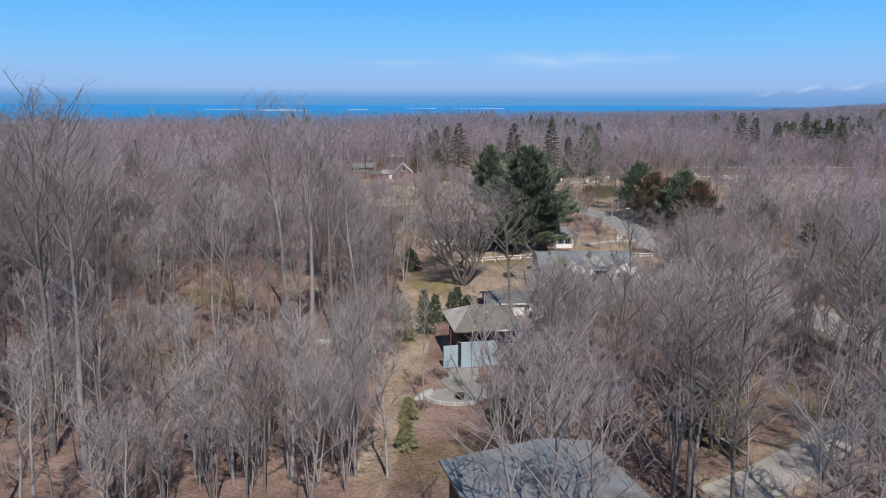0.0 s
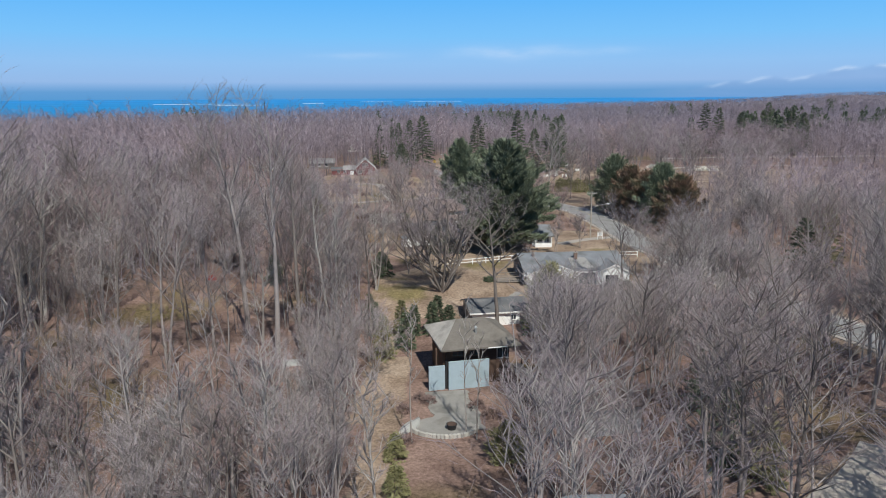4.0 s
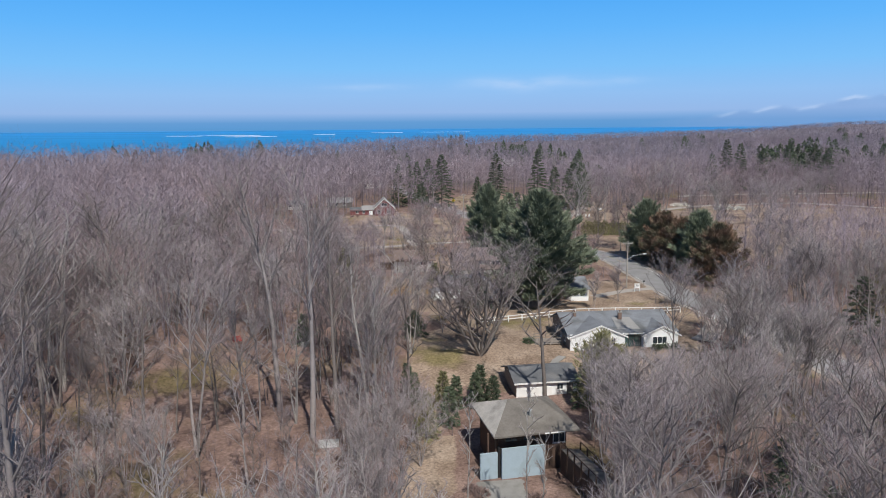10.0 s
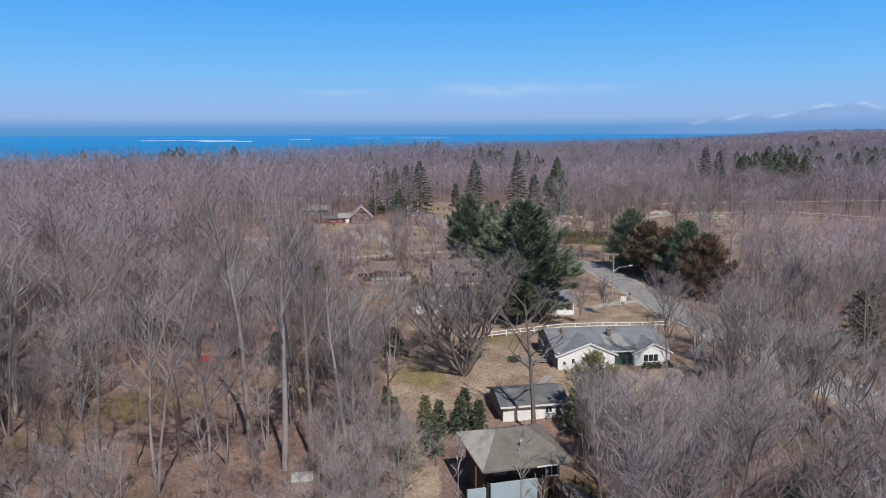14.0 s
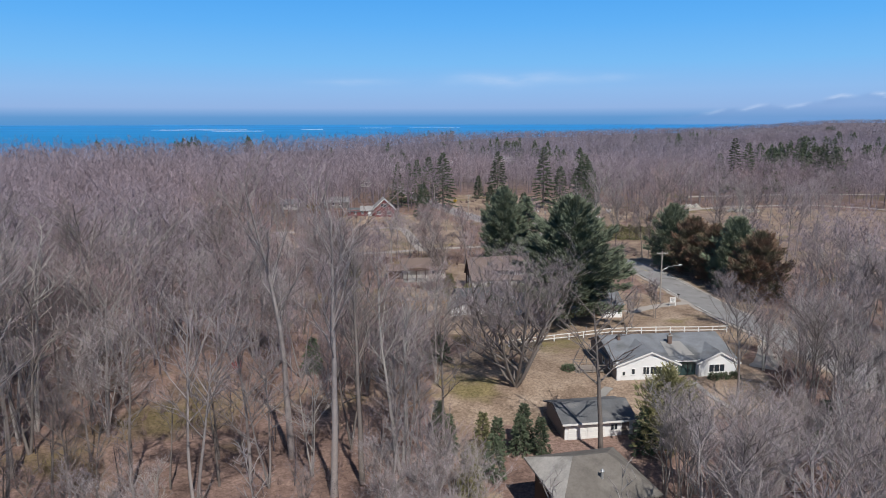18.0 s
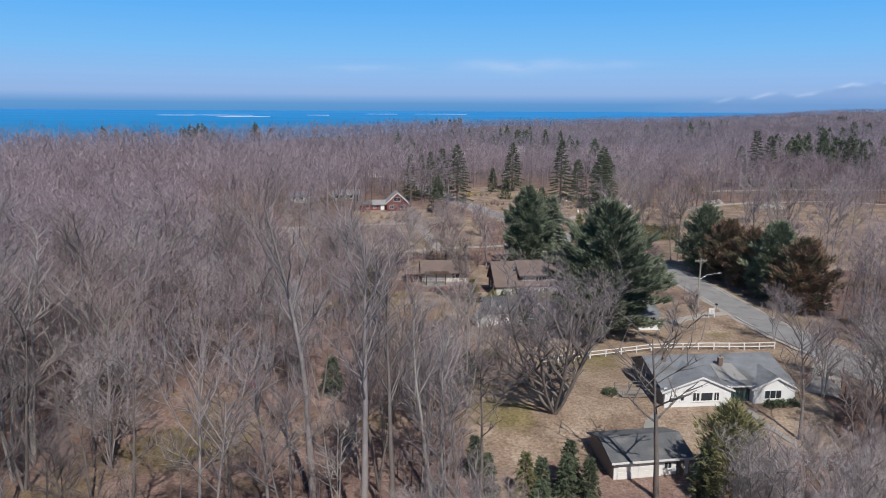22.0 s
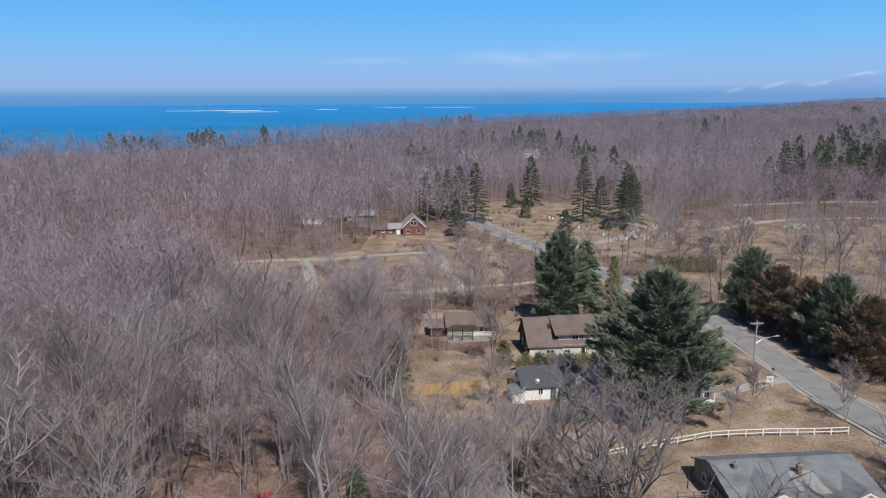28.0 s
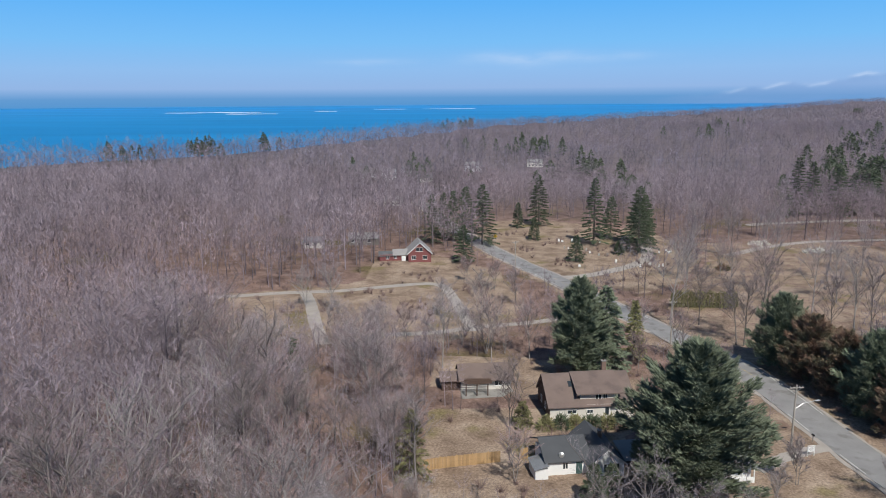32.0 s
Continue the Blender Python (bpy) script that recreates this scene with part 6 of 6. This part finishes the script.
# undergrowth of the woods
rng = np.random.default_rng(77)
X, Y = rng.uniform(-105, 95, 5200), rng.uniform(30, 260, 5200)
k = (tree_cap(X, Y) > 3) & in_view(X, Y, 4)
X, Y = X[k], Y[k]
rows = []
for x, y, z in zip(X, Y, gz(X, Y)):
    n, hh = 22, rng.uniform(1.0, 3.2)
    c, sp = rng.uniform(0, 6.283, n), rng.uniform(0.15, 0.6, n) * hh
    b = rng.uniform(-0.25, 0.25, (n, 2))
    rows.append(np.c_[x + b[:, 0], y + b[:, 1], np.full(n, z), x + np.cos(c) * sp, y + np.sin(c) * sp, z + rng.uniform(0.5, 1, n) * hh, np.full(n, 0.04)])
tagged(new("undergrowth", big_mesh("undergrowth", *blades(np.concatenate(rows), rng), [SHRUB])), "reddish-brown leafless undergrowth on the woodland floor", "undergrowth", kind="stuff")

# brush in the fields and round the cottage
X, Y = rng.uniform(-98, 130, 5000), rng.uniform(140, 345, 5000)
k = np.zeros(len(X), bool)
for key in ("field", "cottage_yard", "barn_yard", "verge", "cemetery"):
    k |= inside(X, Y, CLEAR[key])
k &= (to_line(X, Y, ROAD) > 6) & (np.sin(X * 0.21 + 2) * np.sin(Y * 0.17) + 0.5 * np.sin(X * 0.5) * np.sin(Y * 0.43) > 0.34)
for line in (LANE_N, LANE_X, LANE_S):
    k &= to_line(X, Y, line) > 2.2
for hx, hy, r in HOUSES:
    k &= np.hypot(X - hx, Y - hy) > r - 1.5
rows = []
for x, y, z in zip(X[k], Y[k], gz(X[k], Y[k])):
    n, hh = 34, rng.uniform(0.8, 2.8)
    c, sp = rng.uniform(0, 6.283, n), rng.uniform(0.15, 0.75, n) * hh
    b = rng.uniform(-0.3, 0.3, (n, 2))
    rows.append(np.c_[x + b[:, 0], y + b[:, 1], np.full(n, z), x + np.cos(c) * sp, y + np.sin(c) * sp, z + rng.uniform(0.4, 1, n) * hh, np.full(n, 0.07)])
tagged(new("field_brush", big_mesh("field_brush", *blades(np.concatenate(rows), rng), [SHRUB])), "pinkish-brown leafless brush in the fields", "undergrowth", kind="stuff")

# dark conifers scattered through the far woods
cone = []
g2 = random.Random(5)
for i in range(230):
    if i % 7 == 0:
        d = 430 + 2000 * g2.random() ** 1.4
        a = g2.uniform(-0.55, 0.62)
        hub = (-5 + d * a, d) if i < 120 else (lambda q: (q, float(np.interp(q, *zip(*SHORE))) - g2.uniform(35, 90)))(g2.uniform(-420, 60)) if i < 165 else (g2.uniform(250, 450), g2.uniform(480, 620)) if i < 210 else (g2.uniform(150, 240), g2.uniform(420, 480))
        reach = g2.uniform(5, 26)
    x, y = hub[0] + g2.gauss(0, reach), hub[1] + g2.gauss(0, reach)
    if float(inland(x, y)) < 15 or float(tree_cap(np.array(x), np.array(y))) < 3:
        continue
    h, r = g2.uniform(13, 22), g2.uniform(4.5, 8.5)
    z = float(gz(x, y))
    for q in range(170):
        u = g2.random() ** 0.8
        c, w = g2.uniform(0, 6.283), r * (1 - u ** 1.6) ** 0.8 * g2.uniform(0.3, 1)
        cone.append((x + math.cos(c) * w * 0.5, y + math.sin(c) * w * 0.5, z + 2 + u * (h - 2), x + math.cos(c) * (w + 0.8), y + math.sin(c) * (w + 0.8), z + 1.6 + u * (h - 2), 1.0))
    cone.append((x, y, z + h * 0.8, x, y, z + h + 1, 1.2))
tagged(new("far_conifers", big_mesh("far_conifers", *blades(cone, np.random.default_rng(9)), [NEEDLE_SPRUCE])), "dark conifers scattered through the far woods", "woods", kind="stuff")

# ---- roadside and garden things ----
def utility_pole(x, y, h, yaw, lamp):
    z = float(gz(x, y))
    p = thing("utility_pole", "weathered wooden utility pole with crossarm" + (" and street lamp" if lamp else ""), "utility pole", pose(x, y, z, 0, 0, yaw))
    part("post", tube((0, 0, -0.5), (0, 0, h), 0.17, 0.12, 10), POLE, p)
    c = part("crossarm", box(-1.15, 1.15, -0.07, 0.07, h - 0.55, h - 0.4), POLE, p)
    for u in (-1.0, -0.45, 0.45, 1.0):
        part("insulator", tube((u, 0, h - 0.4), (u, 0, h - 0.18), 0.06, 0.04, 6), METAL, c)
    for s in (-1, 1):
        part("brace", tube((s * 0.7, -0.08, h - 0.5), (0, -0.14, h - 1.15), 0.025, 0.025, 4), METAL, p)
    if lamp:
        a = part("lamp_arm", merged(tube((0.1, 0, 6.2), (1.4, 0.1, 6.95), 0.045, 0.045, 6), tube((1.4, 0.1, 6.95), (3.6, 0.3, 7.2), 0.045, 0.04, 6)), METAL, p)
        part("lamp_head", merged(tube((3.5, 0.3, 7.2), (3.95, 0.33, 7.22), 0.09, 0.17, 8), tube((3.95, 0.33, 7.22), (4.35, 0.36, 7.2), 0.17, 0.08, 8)), METAL, a, "pale street lamp head")


utility_pole(30.2, 157.5, 10.1, 8, True)
utility_pole(25.0, 206, 10, 25, False)
utility_pole(-4.5, 277, 9.5, 25, False)
utility_pole(-17.5, 317, 9.5, 25, False)


def rail_fence(points, label, gap=2.4, rails=(0.5, 1.05), m=None):
    f = thing("rail_fence", label, "fence")
    for (ax, ay), (bx, by) in zip(points, points[1:]):
        n = max(1, round(math.hypot(bx - ax, by - ay) / gap))
        yaw = math.degrees(math.atan2(by - ay, bx - ax))
        for i in range(n + 1):
            x, y = ax + (bx - ax) * i / n, ay + (by - ay) * i / n
            z = float(gz(x, y))
            ob = part("post", box(-0.07, 0.07, -0.07, 0.07, -0.3, 1.12), m or WHITE_TRIM, f)
            ob.matrix_basis = pose(x, y, z, 0, 0, yaw)
            if i < n:
                x2, y2 = ax + (bx - ax) * (i + 1) / n, ay + (by - ay) * (i + 1) / n
                z2 = float(gz(x2, y2))
                for r in rails:
                    part("rail", tube((x, y, z + r), (x2, y2, z2 + r), 0.075, 0.075, 4), m or WHITE_TRIM, f)
    return f


rail_fence([(-1.5, 128.6), (6, 131.8), (16, 135.2), (26, 136.6), (35.6, 137.2)], "white painted rail fence behind the house")
rail_fence([(37.8, 133.4), (39.0, 129.0)], "short white rail fence beside the road")


def board_fence(points):
    f = thing("board_fence", "new tan wooden board fence", "fence")
    for (ax, ay), (bx, by) in zip(points, points[1:]):
        L = math.hypot(bx - ax, by - ay)
        n, yaw = int(L / 0.2), math.degrees(math.atan2(by - ay, bx - ax))
        for i in range(n):
            x, y = ax + (bx - ax) * (i + 0.5) / n, ay + (by - ay) * (i + 0.5) / n
            ob = part("board", box(-0.09, 0.09, -0.012, 0.012, -0.1, 1.75 + 0.03 * (i % 3)), RAW_WOOD, f)
            ob.matrix_basis = pose(x, y, float(gz(x, y)), 0, 0, yaw)
        for i in range(int(L / 2.4) + 1):
            t = min(1, i * 2.4 / L)
            ob = part("post", box(-0.06, 0.06, 0.02, 0.14, -0.3, 1.85), RAW_WOOD, f)
            ob.matrix_basis = pose(ax + (bx - ax) * t, ay + (by - ay) * t, float(gz(ax, ay)), 0, 0, yaw)


board_fence([(-26.5, 148.8), (-24, 149.5), (-15.2, 151.7)])
board_fence([(-12.2, 152.6), (-11.0, 153.0)])


def yard_sign(x, y):
    s = thing("yard_sign", "small white sign board hung in a white frame", "sign", pose(x, y, float(gz(x, y)), 0, 0, 10))
    for u in (-0.55, 0.55):
        part("post", box(u - 0.05, u + 0.05, -0.05, 0.05, -0.3, 1.75), WHITE_TRIM, s)
    part("crossbar", box(-0.6, 0.6, -0.05, 0.05, 1.62, 1.72), WHITE_TRIM, s)
    b = part("board", box(-0.45, 0.45, -0.03, 0.03, 0.75, 1.5), WHITE, s)
    for z, w in ((1.3, 0.3), (1.12, 0.34), (0.94, 0.24)):
        part("line_of_writing", box(-w, w, -0.036, -0.03, z, z + 0.07), DARK, b)


yard_sign(31.7, 154.3)
box_post = thing("mailbox", "dark roadside mailbox on a wooden post", "mailbox", pose(34.2, 159.0, float(gz(34.2, 159)), 0, 0, 10))
part("post", box(-0.05, 0.05, -0.05, 0.05, -0.3, 1.05), POLE, box_post)
part("box", prism([(-0.12, 1.05), (0.12, 1.05), (0.12, 1.22), (0.06, 1.3), (-0.06, 1.3), (-0.12, 1.22)], "y", -0.28, 0.28), DARK, box_post)

# curved stone edge and patio before the blue house
wall = thing("stone_edging", "curved low edging of pale field stones", "garden wall")
for i in range(26):
    a = math.pi * (1.02 + 0.98 * i / 25)
    x, y = -0.9 + 3.3 * math.cos(a), 66.6 + 2.2 * math.sin(a)
    ob = part("stone", box(-0.2, 0.2, -0.16, 0.16, -0.1, 0.42), STONE, wall, bevel=0.06)
    ob.matrix_basis = pose(x, y, float(gz(x, y)), 0, 0, math.degrees(a) + 90 + 17 * (i % 3))
slabp = [(-0.9 + 3.0 * math.cos(2 * math.pi * i / 20), 67.0 + 2.2 * math.sin(2 * math.pi * i / 20), float(gz(-0.9, 67)) + 0.09) for i in range(20)]
tagged(part("round_patio", slab(slabp, 0.25), CONCRETE), "round pale concrete apron of the drive", "patio", kind="structure")
pot = thing("planter_tub", "round dark planter tub standing on the concrete drive", "planter", pose(-0.1, 66.3, float(gz(-0.1, 66.3)) + 0.08))
part("tub", merged(tube((0, 0, 0), (0, 0, 0.5), 0.42, 0.52, 14), tube((0, 0, 0.5), (0, 0, 0.56), 0.56, 0.56, 14)), DARK, pot, bevel=0.01)
part("soil", tube((0, 0, 0.56), (0, 0, 0.6), 0.48, 0.42, 14), BROWN_WALL, pot)
tub = thing("garden_boat", "upturned pale rowing boat beside the drive", "boat", pose(-4.3, 66.6, float(gz(-4.3, 66.6)), 0, 0, 60))
hull = []
for i in range(9):
    u = -1 + 2 * i / 8
    w, h = 0.62 * (1 - abs(u) ** 2.4) + 0.04, 0.5 * (1 - 0.35 * u * u)
    hull.append([(1.9 * u, w * math.cos(c), h * math.sin(c)) for c in [math.pi * k / 8 for k in range(9)]])
part("hull", ([p for r in hull for p in r], [(9 * i + k, 9 * i + k + 1, 9 * i + k + 10, 9 * i + k + 9) for i in range(8) for k in range(8)]), GREY_TARP, tub)
part("keel", box(-1.7, 1.7, -0.03, 0.03, 0.44, 0.52), OLD_WOOD, tub)
tarp = thing("covered_pile", "low pile under a pale tarpaulin in the woods", "tarpaulin", pose(-19.9, 84.0, float(gz(-19.9, 84)), 0, 0, 10) @ Matrix.Diagonal((0.8, 0.8, 0.4, 1)))
part("cover", prism([(-1.4, 0), (1.4, 0), (1.15, 0.45), (0.3, 0.7), (-0.6, 0.62), (-1.2, 0.4)], "x", -1.5, 1.4), GREY_TARP, tarp, bevel=0.08)
red = thing("play_tent", "small red tarpaulin shelter in the woods", "shelter", pose(-41.4, 119, float(gz(-41.4, 119)), 0, 0, 30) @ Matrix.Diagonal((0.55, 0.55, 0.5, 1)))
part("cover", prism([(-1.1, 0), (1.1, 0), (0, 1.7)], "x", -1.2, 1.2), RED_PAINT, red, bevel=0.04)
part("ridge_pole", tube((-1.4, 0, 1.66), (1.4, 0, 1.66), 0.04, 0.04, 6), POLE, red)

# graves, far houses, ice
stones = random.Random(3)
for i in range(34):
    x, y = stones.uniform(14, 52), stones.uniform(280, 330)
    z = float(gz(x, y))
    w, h = stones.uniform(0.4, 0.8), stones.uniform(0.6, 1.3)
    s = thing("gravestone", "pale upright gravestone on dry grass", "gravestone", pose(x, y, z, 0, 0, stones.uniform(-20, 20)), "gravestones")
    part("base", box(-w * 0.7, w * 0.7, -0.25, 0.25, -0.1, 0.18), CONCRETE, s)
    part("slab", prism([(-w / 2, 0.18), (w / 2, 0.18), (w / 2, h), (w / 4, h + 0.12), (-w / 4, h + 0.12), (-w / 2, h)], "y", -0.1, 0.1), WHITE_TRIM if i % 3 else STONE, s)
sg = thing("road_sign", "yellow diamond road sign on a metal post", "road sign", pose(-9.0, 322, float(gz(-9, 322))))
part("post", tube((0, 0, -0.3), (0, 0, 3.0), 0.06, 0.06, 6), METAL, sg)
part("plate", prism([(-0.8, 2.4), (0, 1.6), (0.8, 2.4), (0, 3.2)], "y", -0.08, -0.03), YELLOW, sg)


def far_house(x, y, yaw, w, d, h, wall_m, roof_m, label):
    q = thing("far_house", label, "house", pose(x, y, float(gz(x, y)), 0, 0, yaw))
    part("wall", box(0, w, 0, d, -1, h), wall_m, q)
    part("gable_wall", prism([(0, h), (d, h), (d / 2, h + d * 0.28)], "x", 0.0, w), wall_m, q)
    part("roof", gable_roof(0, w, 0, d, d / 2, h + 0.05, h + d * 0.3, 0.4), roof_m, q)
    for k in range(int(w / 3)):
        window(q, 0.8 + 3 * k, 1.0, 1.2, 1.3)


for args in ((-95, 560, 10, 12, 8, 3, WHITE, ROOF_PALE), (-78, 545, -8, 9, 8, 5.5, WHITE, ROOF_PALE), (-66, 590, 20, 11, 8, 3, WHITE, ROOF_GREY), (-52, 530, 4, 10, 8, 3, CREAM, ROOF_GREY), (-20, 600, 5, 12, 8, 5, WHITE, ROOF_PALE), (30, 640, -10, 12, 8, 4, CREAM, ROOF_PALE), (-64, 318, 8, 11, 6, 2.6, GABLE_GREY, ROOF_PALE), (-80, 312, 3, 7, 5, 2.4, CREAM, ROOF_GREY), (-62, 420, 8, 10, 7, 3, CREAM, ROOF_PALE)):
    far_house(*args, "small pale house half hidden in the far woods")
for i, (x, y, L, w) in enumerate(((-1150, 3500, 330, 40), (-980, 3250, 260, 50), (-1330, 3420, 190, 30), (-700, 3650, 120, 30), (-420, 4000, 200, 26), (-80, 4050, 330, 22))):
    n, pts = 24, []
    zz = -14 + 40 * (math.hypot(x, y - 30) / 4800) ** 2.5 + 1.2
    for k in range(n):
        a = 2 * math.pi * k / n
        j = 0.75 + 0.25 * math.sin(3 * a + i) + 0.1 * math.sin(7 * a)
        pts.append((x + L / 2 * j * math.cos(a), y + w * j * math.sin(a), zz))
    tagged(part("ice_floe", slab(pts, 1.5), ICE), "long pale drift of ice on the lake", "ice", "ice on the lake")
